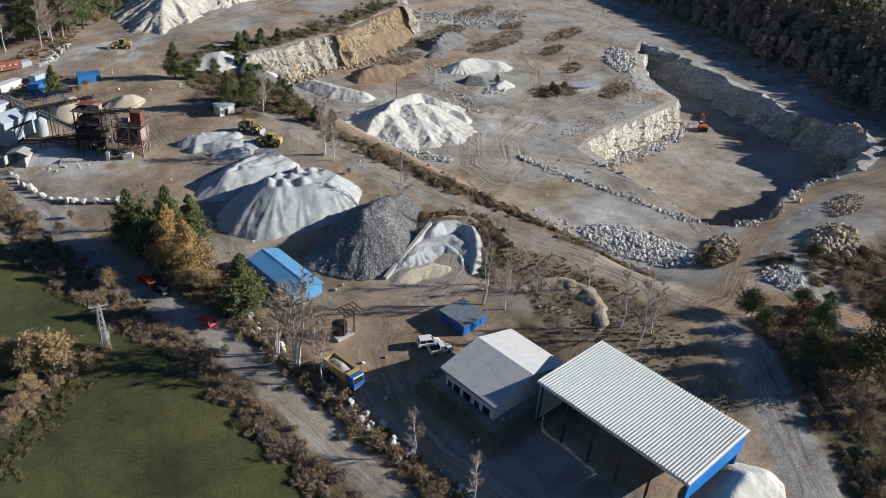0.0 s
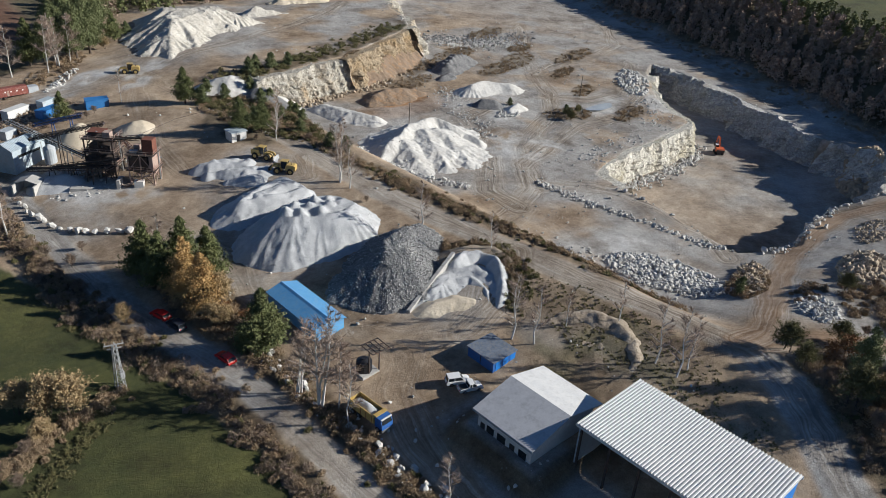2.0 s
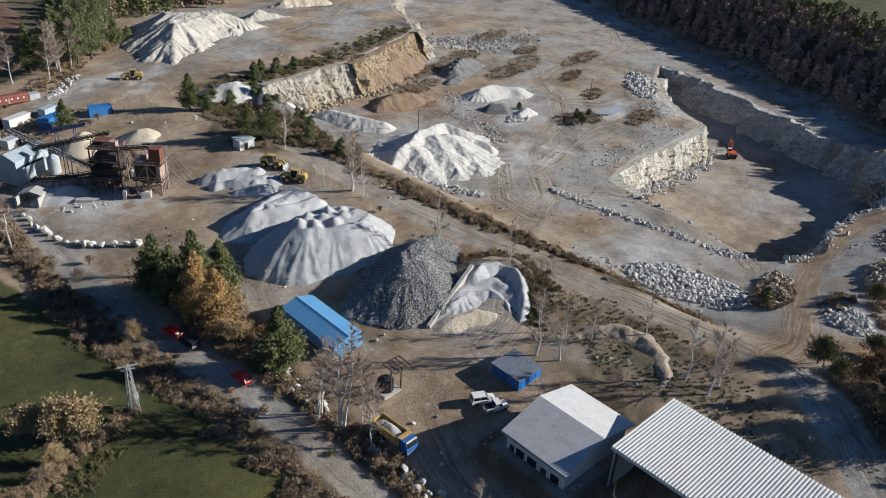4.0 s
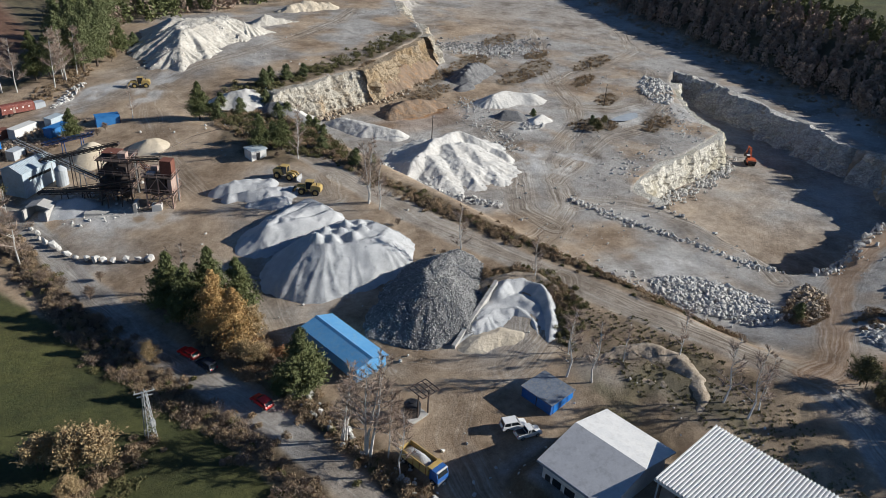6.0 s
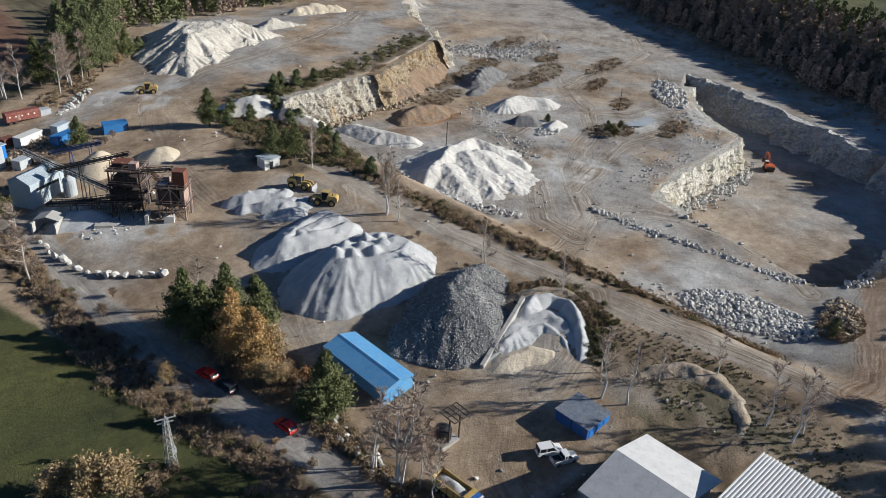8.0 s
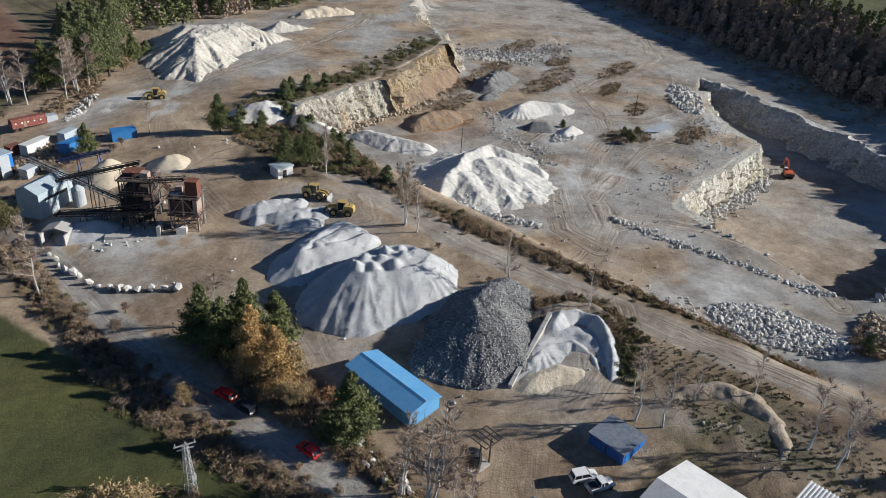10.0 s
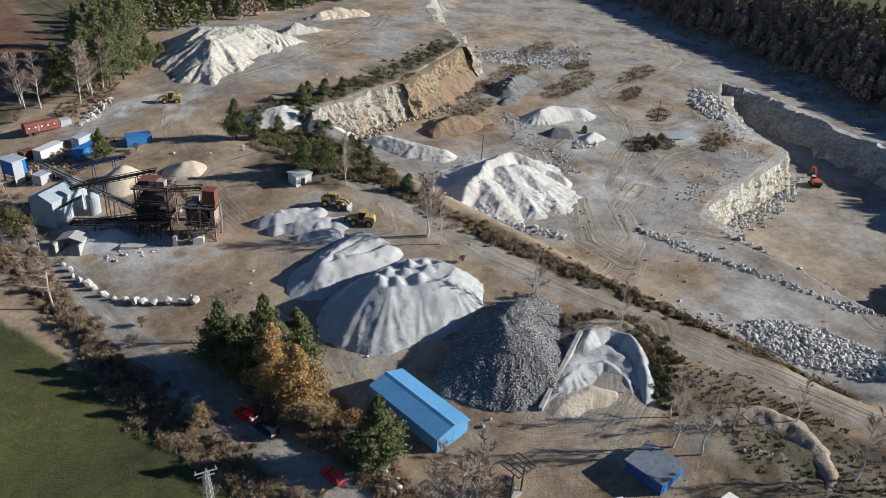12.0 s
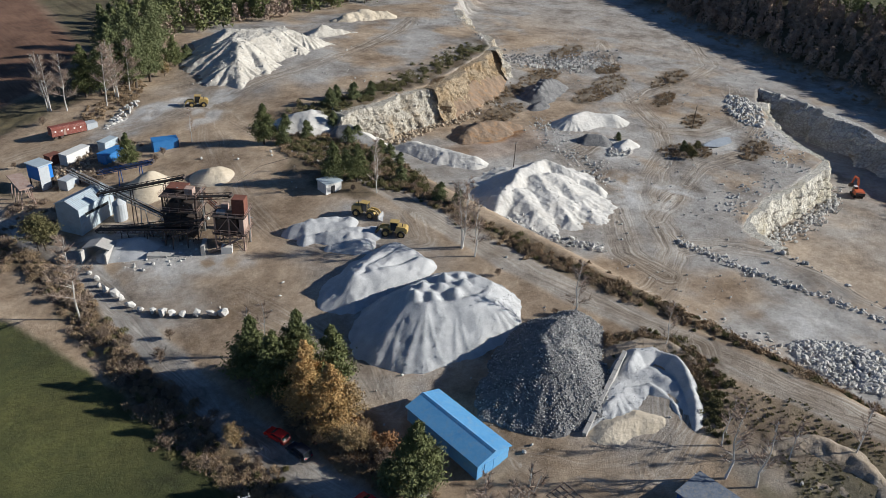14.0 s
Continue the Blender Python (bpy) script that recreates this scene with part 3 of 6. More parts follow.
    for name, chans in (("zone_a", (grass, pale, scrub)), ("zone_b", (road, rust, plough)), ("zone_c", (dark, light, moss)), ("tracks_a", (*sets[0], 0 * X)), ("tracks_b", (*sets[1], 0 * X))):
        a = me.color_attributes.new(name, "FLOAT_COLOR", "POINT")
        a.data.foreach_set("color", np.stack([c.reshape(-1) for c in chans] + [one], -1).reshape(-1).astype(np.float32))
    me.materials.append(ground_material())
    return tagged(new("ground", me), "bare tan quarry floor with wheel tracks, scrub and fields", "ground", kind="structure")


ground = build_ground()


# ---- mesh building ----
class Shape:
    """Collects vertices and faces of one mesh."""

    def __init__(self):
        self.v, self.f = [], []

    def add(self, verts, faces):
        o = len(self.v)
        self.v += [tuple(p) for p in verts]
        self.f += [tuple(i + o for i in f) for f in faces]
        return self

    def box(self, c, s, turn=(0, 0, 0)):
        m = pose(*c, *turn)
        x, y, z = (q / 2 for q in s)
        return self.add([m @ Vector(p) for p in ((-x, -y, -z), (x, -y, -z), (x, y, -z), (-x, y, -z), (-x, -y, z), (x, -y, z), (x, y, z), (-x, y, z))],
                        [(0, 3, 2, 1), (4, 5, 6, 7), (0, 1, 5, 4), (1, 2, 6, 5), (2, 3, 7, 6), (3, 0, 4, 7)])

    def tube(self, a, b, r0, r1=None, n=8, caps=True):
        a, b = Vector(a), Vector(b)
        r1 = r0 if r1 is None else r1
        q = (b - a).to_track_quat("Z", "Y")
        ring = [q @ Vector((math.cos(t), math.sin(t), 0)) for t in (2 * math.pi * i / n for i in range(n))]
        vs = [a + r0 * p for p in ring] + [b + r1 * p for p in ring]
        fs = [(i, (i + 1) % n, n + (i + 1) % n, n + i) for i in range(n)]
        if caps:
            fs += [tuple(range(n))[::-1], tuple(range(n, 2 * n))]
        return self.add(vs, fs)

    def beam(self, a, b, w, h=None):
        a, b = Vector(a), Vector(b)
        q = (b - a).to_track_quat("Z", "Y").to_matrix().to_4x4()
        q.translation = (a + b) / 2
        x, y, z = w / 2, (h or w) / 2, (b - a).length / 2
        return self.add([q @ Vector(p) for p in ((-x, -y, -z), (x, -y, -z), (x, y, -z), (-x, y, -z), (-x, -y, z), (x, -y, z), (x, y, z), (-x, y, z))],
                        [(0, 3, 2, 1), (4, 5, 6, 7), (0, 1, 5, 4), (1, 2, 6, 5), (2, 3, 7, 6), (3, 0, 4, 7)])

    def prism(self, outline, axis, lo, hi):
        """An outline in the plane across an axis, drawn out along it from lo to hi."""
        n = len(outline)
        put = {"x": lambda p, d: (d, p[0], p[1]), "y": lambda p, d: (p[0], d, p[1]), "z": lambda p, d: (p[0], p[1], d)}[axis]
        vs = [put(p, lo) for p in outline] + [put(p, hi) for p in outline]
        return self.add(vs, [(i, (i + 1) % n, n + (i + 1) % n, n + i) for i in range(n)] + [tuple(range(n))[::-1], tuple(range(n, 2 * n))])

    def mesh(self, name, material, smooth=False):
        me = bpy.data.meshes.new(name)
        me.from_pydata(self.v, [], self.f)
        bm = bmesh.new()
        bm.from_mesh(me)
        bmesh.ops.recalc_face_normals(bm, faces=bm.faces)
        bm.to_mesh(me)
        bm.free()
        if smooth:
            me.polygons.foreach_set("use_smooth", np.ones(len(me.polygons), bool))
        me.materials.append(material)
        return me


def raw_mesh(name, verts, faces, material, smooth=False):
    me = bpy.data.meshes.new(name)
    me.from_pydata(np.asarray(verts).tolist(), [], np.asarray(faces).tolist())
    me.materials.append(material)
    if smooth:
        me.polygons.foreach_set("use_smooth", np.ones(len(me.polygons), bool))
    return me


def part(name, shape, material, parent, label="", smooth=False):
    ob = new(name, shape.mesh(name, material, smooth))
    ob.parent = parent
    if label:
        ob["label"] = label
    return ob


def thing(name, label, category, m, group="", kind=""):
    ob = new(name)
    ob.empty_display_size = 0.5
    ob.matrix_world = m
    return tagged(ob, label, category, group, kind)


# ---- rock faces ----
def rock_face(name, line, base, top, material, label, lean=0.25, seed=0, rough=1.0, steps_out=2.0):
    """A quarried face along a line of places: broken blocks, ledges and a ragged brink."""
    pts = [Vector((*p, 0)) for p in line]
    along = [0.0]
    for a, b in zip(pts, pts[1:]):
        along.append(along[-1] + (b - a).length)
    n, k = int(along[-1] / 0.45), 26
    S, W, places, outs, lo, hi = [], np.linspace(0, 1, k + 1)[None, :], [], [], [], []
    for i in range(n + 1):
        s = along[-1] * i / n
        j = max(0, min(len(pts) - 2, sum(1 for q in along if q <= s) - 1))
        t = (s - along[j]) / max(1e-6, along[j + 1] - along[j])
        p = pts[j].lerp(pts[j + 1], t)
        e0 = (pts[j + 1] - pts[j]).normalized()
        e1 = (pts[min(j + 2, len(pts) - 1)] - pts[j]).normalized()
        e = e0.lerp(e1, t * 0.5).normalized()
        S.append(s), places.append((p.x, p.y)), outs.append((e.y, -e.x))
    places, outs = np.array(places), np.array(outs)
    S = np.array(S)[:, None] + 0 * W
    W = W + 0 * S
    lo, hi = (np.asarray(f(places[:, 0], places[:, 1]), float) + np.zeros(n + 1) for f in (base, top))
    tall = (hi - lo)[:, None]
    blocks = vnoise(S, W * tall * 1.3 + 40, 3.4, 5, seed) * 1.9 + 0.6 * np.abs(vnoise(S, W * tall + 80, 1.3, 3, seed + 1))
    ledge = np.floor((W + 0.12 * vnoise(S, 7.0 + 0 * S, 9, 2, seed + 3)) * 4) / 4 - W
    joint = vnoise(S, 3.0 + 0.2 * W, 5.0, 3, seed + 5) * 1.7
    off = (1 - W) * lean * tall + rough * (blocks + joint) + ledge * steps_out * rough
    off[:, -2] = off[:, -3] - 0.5
    off[:, -1] = -3.8
    off[:, 0] += 1.2
    XY = places[:, None, :] + outs[:, None, :] * off[..., None]
    Z = lo[:, None] - 0.8 + (tall + 0.9) * W + (1.0 * vnoise(S, 11.0 + 0 * S, 4, 3, seed + 8) + 1.3 * vnoise(S, 21.0 + 0 * S, 17, 2, seed + 9)) * rough * W
    Z[:, -1] = height(XY[:, -1, 0], XY[:, -1, 1]) - 0.1
    Z[:, -2] = np.maximum(Z[:, -2], Z[:, -1] + 0.1)
    verts = np.concatenate([XY, Z[..., None]], -1).reshape(-1, 3)
    i = (np.arange(n)[:, None] * (k + 1) + np.arange(k)[None, :]).reshape(-1)
    faces = np.stack([i, i + k + 1, i + k + 2, i + 1], -1)
    return tagged(new(name, raw_mesh(name, verts, faces, material)), label, "rock face", kind="structure")


for _line, _m, _label in (
    ([(119, 221.5), (126, 223.2), (138, 224.4), (150, 226.5), (165, 228.5)], "cliff", "tall pale quarried rock face above the quarry floor"),
    ([(159, 226.9), (166, 228.0), (180, 235.0), (196, 242.0), (213, 250.5)], "cliff_ochre", "ochre weathered stretch of the tall rock face"),
    ([(208, 248.5), (212, 250.5), (223, 266), (229, 284), (247, 309)], "cliff", "pale far end of the tall rock face"),
):
    rock_face("cliff", _line, lambda x, y: -2.9, lambda x, y: height(x - 3, y + 8) + 0.2, M[_m], _label, 0.55, 1, 1.3, 0.9)
rock_face("cliff", [(173, 112), (174.5, 120), (179, 124), (195, 127), (215, 127.5), (232, 128.5), (238, 132), (241, 140), (249, 151), (262, 163), (275, 172)][::1],
          lambda x, y: PIT_FLOOR, lambda x, y: -2.4, M["cliff_yellow"], "sunlit yellowish rock bench above the pit", 0.2, 2, 0.75, 2.4)
rock_face("cliff", [(288, 183), (281, 152), (271, 129), (261, 104), (252, 84), (241, 69), (223, 66)],
          lambda x, y: PIT_FLOOR, lambda x, y: height(x + 3, y - 2) + 0.1, M["cliff_grey"], "long grey rock wall of the pit in shade", 0.4, 3, 1.7, 1.6)


# ---- stockpiles ----
def stockpile(name, label, material, ridges, slope=0.7, step=0.4, lumps=0.25, seed=0, category="stockpile", dimples=(), rills=0.0, flat=None, slopes=()):
    """A heap that falls at its angle of repose from ridge lines of (x, y, z)."""
    P = np.array([p for r in ridges for p in r], float)
    reach = (P[:, 2].max() + 7) / slope + 2
    xs, ys = np.arange(P[:, 0].min() - reach, P[:, 0].max() + reach, step), np.arange(P[:, 1].min() - reach, P[:, 1].max() + reach, step)
    X, Y = np.meshgrid(xs, ys, indexing="ij")
    G = height(X, Y)
    Z = np.full(X.shape, -99.0)
    wob = 0.9 * vnoise(X, Y, 5, 3, seed)
    for q, r in enumerate(ridges):
        fall = slopes[q] if slopes else slope
        for (ax, ay, az), (bx, by, bz) in zip(r, r[1:] if len(r) > 1 else r):
            ex, ey = bx - ax, by - ay
            L = ex * ex + ey * ey
            t = np.clip(((X - ax) * ex + (Y - ay) * ey) / L, 0, 1) if L else 0 * X
            d = np.hypot(X - ax - t * ex, Y - ay - t * ey)
            ang = np.arctan2(Y - ay - t * ey, X - ax - t * ex)
            d = np.sqrt(d * d + 0.12) - 0.3
            Z = np.maximum(Z, az + t * (bz - az) - fall * (d + wob) + rills * np.sin(ang * 19 + 2 * vnoise(X, Y, 6, 2, seed + 7)) * np.minimum(d, 6) / 6)
    if flat is not None:
        Z = np.minimum(Z, flat + 0.5 * vnoise(X, Y, 4, 3, seed + 1))
    Z = Z + 0.5 * lumps * vnoise(X, Y, 1.4, 3, seed + 2) + lumps * (0.5 - 1.6 * np.abs(vnoise(X, Y, 5.5, 4, seed + 3)))
    for cx, cy, r, h in dimples:
        Z = Z + h * np.clip(1 - np.hypot(X - cx, Y - cy) / r, 0, 1)
    keep = Z > G - 0.25
    n, k = X.shape
    cell = keep[:-1, :-1] | keep[1:, :-1] | keep[:-1, 1:] | keep[1:, 1:]
    peak = np.unravel_index(np.argmax(np.where(cell, (Z - G)[:-1, :-1], -9)), cell.shape)
    whole = np.zeros_like(cell)
    whole[peak] = True
    for _ in range(400):
        grown = whole.copy()
        grown[1:] |= whole[:-1]
        grown[:-1] |= whole[1:]
        grown[:, 1:] |= whole[:, :-1]
        grown[:, :-1] |= whole[:, 1:]
        grown &= cell
        if (grown == whole).all():
            break
        whole = grown
    cell = whole
    Z = np.maximum(Z, G - 0.5)
    i = (np.arange(n - 1)[:, None] * k + np.arange(k - 1)[None, :])[cell]
    quads = np.stack([i, i + k, i + k + 1, i + 1], -1)
    used, inv = np.unique(quads, return_inverse=True)
    verts = np.stack([X.reshape(-1), Y.reshape(-1), Z.reshape(-1)], -1)[used]
    me = raw_mesh(name, verts, inv.reshape(-1, 4), material, True)
    heap = tagged(new(name, me), label, category)
    HEAPS[label] = verts
    return heap


HEAPS = {}
LOADS = [(78.6, 137.2), (81.2, 135.0), (81.8, 138.6), (84.2, 136.4), (85.0, 133.4), (86.8, 138.6), (88.4, 134.8), (90.2, 137.4)]
stockpile("stockpile", "large pale grey gravel pile with loads tipped on top", M["gravel"], [[(77.4, 137.2, 5.4), (79.2, 134.8, 5.6), (84, 132.2, 5.7), (90, 130.4, 5.9), (93, 133, 6.0), (92.4, 138, 6.0), (87, 140.8, 5.9), (80.6, 140.4, 5.6), (77.4, 137.2, 5.4)], [(80, 138, 7), (91, 134, 7)], [(86, 135, 7), (88, 138, 7)]], 0.74, 0.3, 0.22, 1, dimples=[(x, y, 1.5, 1.25) for x, y in LOADS], rills=0.12, flat=6.2)
stockpile("stockpile", "pale gravel cone and bench beside the larger pile", M["gravel"], [[(77.4, 153.6, 3.1), (83, 156.6, 3.2), (91, 158.4, 3.5)], [(77.4, 153.6, 3.1), (84, 151.8, 3.2), (91.5, 151, 3.5)], [(82, 154.4, 3.6), (91, 155, 3.9)]], 0.64, 0.3, 0.3, 2, rills=0.06, flat=3.2)
stockpile("stockpile", "low spread gravel heap dug into steps", M["gravel"], [[(79.5, 180, 1.6), (83, 178.5, 3.2), (90, 175, 3.8)], [(80, 175, 1.2), (86, 171, 2.6), (92, 168, 3.4)], [(82, 169, 1.0), (88, 164.5, 2.6)]], 0.8, 0.35, 0.5, 3, flat=2.5)
stockpile("stockpile", "tall dark grey gravel pile behind the blue shed", M["grit"], [[(82, 112, 4.0), (85.2, 110.6, 5.8), (89, 109, 6.0)], [(85.2, 110.6, 5.8), (89.5, 113.5, 6.6), (94.5, 116, 6.4), (99, 116.5, 5.4)]], 0.7, 0.35, 0.3, 4, rills=0.12, flat=6.0)
stockpile("stockpile", "bowl of pale gravel dug out in front", M["gravel"], [[(97.5, 103.6, 3.6), (101, 104.6, 3.9), (104.2, 103, 3.8), (105, 99.8, 3.5), (103.2, 96, 3.0), (99.5, 91.8, 2.2), (95, 88.6, 0.9), (90.5, 86.6, -0.4)], [(88.5, 100.4, 0.9), (93.5, 100.8, 1.5), (97.2, 98.8, 1.7), (97.6, 94.8, 1.4), (95, 91.2, 0.7), (91.5, 88.8, -0.2)], [(92, 102, 1.6), (97, 102.4, 2.0), (100.4, 100.6, 2.1), (100.6, 96, 1.8), (97.6, 91.6, 1.1)]], 1.0, 0.25, 0.25, 5, rills=0.1, slopes=(1.0, 0.85, 0.3))
stockpile("stockpile", "overgrown earth bank behind the dug gravel", M["earth"], [[(100.5, 108, 2.6), (105, 106, 3.2), (107.6, 103, 3.3), (108.2, 99, 3.0), (106, 94, 2.4), (102, 90, 1.4)]], 0.5, 0.35, 0.35, 24)
stockpile("stockpile", "low pinkish gravel spread inside the dug bowl", M["cream"], [[(86.5, 97.4, 0.4), (90.5, 96.0, 0.7), (93, 93.4, 0.6)]], 0.35, 0.3, 0.12, 6)
stockpile("stockpile", "big white chalk heap on the quarry floor", M["chalk"], [[(126, 164, -1.2), (132, 168, 1.4), (138, 169.6, 1.7), (144, 173, 2.9), (150, 173.4, 2.5), (155, 174, 2.7), (158.5, 166, 0.8), (160, 159, -1.4)], [(146, 169, 1.7), (143, 160, 0.0), (139, 150, -2.1)], [(151, 168, 1.3), (150, 158, -0.6), (147, 150, -2.1)], [(137, 167, 1.0), (134, 158, -0.8), (132, 151, -2.2)]], 0.62, 0.3, 0.42, 7, rills=0.08, slopes=(0.62, 0.27, 0.25, 0.32))
stockpile("stockpile", "long low pale heap under the rock face", M["chalk"], [[(139, 210, -0.6), (142, 200, -0.4), (146, 192, -0.9)]], 0.5, 0.4, 0.35, 8, category="stockpile", flat=-0.6)
stockpile("stockpile", "white rounded gravel heap by the track", M["chalk"], [[(194, 197, 0.8), (201, 197, 1.3), (208, 191, 0.6)]], 0.5, 0.4, 0.2, 9, rills=0.15)
stockpile("stockpile", "dark grey gravel cone beside the white heap", M["grit"], [[(187, 185, -0.2), (190, 182, 0)]], 0.65, 0.4, 0.2, 10)
stockpile("stockpile", "grey gravel heap with tipped loads", M["grit"], [[(205, 222, 1.2), (212, 226, 2.0), (220, 228, 1.2)], [(196, 215, -0.8), (200, 216, -0.6)]], 0.55, 0.4, 0.3, 11, dimples=[(204 + 2.7 * i, 221.5 + 1.2 * i + 2.6 * j, 1.6, 1.2) for i in range(6) for j in range(2)])
stockpile("stockpile", "ochre spoil slope against the rock face", M["brown_heap"], [[(166, 226.5, 0.5), (176, 231.5, 2.6), (188, 237, 3.4), (200, 242.5, 3.0), (209, 247, 1.0)]], 0.75, 0.4, 0.6, 23)
stockpile("stockpile", "brown earth heap with ochre foot", M["brown_heap"], [[(158, 208, -0.4), (164, 209, 1.0), (170, 208, 0.6), (176, 208, -0.6)]], 0.5, 0.4, 0.4, 12, category="stockpile")
stockpile("stockpile", "small white heap among broken stone", M["chalk"], [[(191, 175, -0.8), (195, 175.5, -0.4)]], 0.6, 0.4, 0.25, 13)
stockpile("stockpile", "huge white chalk tip on the upper level", M["tip"], [[(107, 254, 3.6), (112, 262, 6.4), (118, 275, 11.0), (126, 289, 14.6), (135, 296, 15.4), (144, 296, 14.8), (152, 291, 11.8), (162, 286, 8)], [(126, 289, 14.6), (126, 277, 10.5), (124, 268, 7.5)], [(140, 296, 15), (146, 284, 9.5)], [(130, 302, 14), (118, 294, 10)]], 0.5, 0.4, 0.55, 14, category="stockpile", rills=0.35, flat=13.2)
stockpile("stockpile", "second white chalk heap on the upper level", M["tip"], [[(163, 300, 9), (168, 302, 11), (180, 297, 8.0), (188, 295, 6.5)]], 0.6, 0.5, 0.6, 15, category="stockpile")
stockpile("stockpile", "cream sand heap by the wood's edge", M["cream"], [[(190, 318, 10), (198, 318, 11), (208, 314, 10.4)]], 0.55, 0.5, 0.7, 16, category="stockpile")
stockpile("stockpile", "small pale heap on the knoll above the road", M["chalk"], [[(112, 232, 6.0), (117, 230, 7.0), (120, 229, 6.4)]], 0.5, 0.4, 0.3, 17, category="stockpile")
stockpile("stockpile", "small dark heap on the rock face's shoulder", M["grit"], [[(119, 219, 5.6), (121, 217, 6.0)]], 0.8, 0.4, 0.3, 18)
stockpile("stockpile", "white powder heap at the hall's end", M["chalk"], [[(83, 25, 1.0), (88, 25.6, 1.7), (91, 24, 0.8)]], 0.6, 0.4, 0.25, 19, category="stockpile")
stockpile("stockpile", "low stone heap at the pond", M["chalk"], [[(238, 166, -0.6), (241, 165, -0.2)]], 0.6, 0.4, 0.3, 20)

stockpile("stockpile", "low tan spoil mound with sparse grass", M["earth"], [[(97, 79, 0.5), (102, 78.5, 1.7), (106, 75.5, 2.3), (107.2, 70, 2.5), (105.2, 64.6, 1.9), (101.5, 61, 1.0), (97.5, 60.4, 0.2)], [(99, 72, 0.6), (101.5, 67, 1.1)]], 0.4, 0.35, 0.4, 21, slopes=(0.5, 0.3))



# ---- buildings ----
def retaining_wall():
    """Sloping row of concrete panels between the dark pile and the dug bowl."""
    a, b = Vector((81.6, 99.4, 0)), Vector((98.6, 105.4, 0))
    way = (b - a).normalized()
    wall = thing("retaining_wall", "pale concrete panel wall between two gravel piles", "wall", pose(a.x, a.y, height_at(a.x, a.y)))
    n = 8
    long = (b - a).length / n
    for i in range(n):
        p, q = way * long * i, way * (long * (i + 1) - 0.05)
        z0, z1 = (height_at(a.x + v.x, a.y + v.y) - height_at(a.x, a.y) for v in (p, q))
        t0, t1 = 0.5 + 4.6 * i / n, 0.5 + 4.6 * (i + 1) / n - 0.06
        side = Vector((way.y, -way.x, 0)) * 0.35
        vs = [v + k * side + Vector((0, 0, z)) for k in (-1, 1) for v, z in ((p, z0 - 0.6), (q, z1 - 0.6), (q, t1), (p, t0))]
        part("panel", Shape().add(vs, [(0, 1, 2, 3), (7, 6, 5, 4), (0, 4, 5, 1), (1, 5, 6, 2), (2, 6, 7, 3), (3, 7, 4, 0)]), M["concrete"], wall)


retaining_wall()



def ribbed_roof(corners, pitch=0.5, rise=0.1):
    """A trapezoid-ribbed sheet between two edges: corners a, b along the eave, c, d along the other edge."""
    a, b, c, d = (Vector(p) for p in corners)
    n = int((b - a).length / pitch)
    sh, up = Shape(), (b - a).cross(d - a).normalized()
    if up.z < 0:
        up = -up
    vs, count = [], 0
    for i in range(n):
        for off, h in ((0.0, 0), (0.5, 0), (0.58, rise), (0.92, rise)):
            t = (i + off) / n
            vs += [a.lerp(b, t) + up * h, d.lerp(c, t) + up * h]
            count += 1
    vs += [b, c]
    fs = [(2 * i, 2 * i + 2, 2 * i + 3, 2 * i + 1) for i in range(count)]
    sh.add(vs, fs)
    return sh


def panel(sh, x0, x1, y0, y1, z0, z1):
    return sh.box(((x0 + x1) / 2, (y0 + y1) / 2, (z0 + z1) / 2), (x1 - x0, y1 - y0, z1 - z0))


hall = thing("storage_hall", "large storage hall with white ribbed roof and blue sheet walls", "building", pose(75.5, 28.2, 0))
part("roof", ribbed_roof([(-0.4, -0.3, 6.1), (-0.4, 26.2, 6.1), (15.3, 26.2, 6.5), (15.3, -0.3, 6.5)], 0.5, 0.2), M["ribbed"], hall, "white ribbed sheet roof")
part("fascia", panel(Shape(), -0.45, -0.3, -0.35, 26.25, 5.7, 6.08), M["white_roof"], hall)
part("fascia", panel(Shape(), 15.2, 15.35, -0.35, 26.25, 5.9, 6.45), M["white_roof"], hall)
part("wall", panel(Shape(), 0, 15, 0.0, 0.25, 2.6, 6.05), M["blue_paint"], hall, "bright blue gable wall over an open bay")
part("wall", panel(Shape(), 0, 15, 25.6, 25.85, -3.2, 6.0), M["grey_sheet"], hall)
part("wall", panel(Shape(), 14.8, 15.05, 0.25, 25.6, -2.5, 6.1), M["blue_paint"], hall)
for i in range(6):
    part("column", panel(Shape(), 0.0, 0.3, 0.3 + 5.0 * i, 0.6 + 5.0 * i, -3.6, 5.7), M["dark_steel"], hall)

shed = thing("workshop", "white workshop with gable roof, one slope grey and one white", "building", pose(69.0, 57.0, 0))
part("wall", Shape().prism([(0.5, -3.6), (14.9, -3.0), (14.9, 2.6), (7.7, 4.55), (0.5, 2.4)], "y", 0.4, 11.3), M["white_wall"], shed, "white rendered walls")
# the west slope is given a darker grey than the east slope
part("roof", Shape().prism([(-0.3, 2.35), (8.0, 4.6), (8.0, 4.85), (-0.3, 2.6)], "y", -0.3, 12.0), M["grey_roof"], shed, "grey roof slope")
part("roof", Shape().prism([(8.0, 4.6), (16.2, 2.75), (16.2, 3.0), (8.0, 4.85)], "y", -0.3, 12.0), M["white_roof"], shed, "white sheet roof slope")
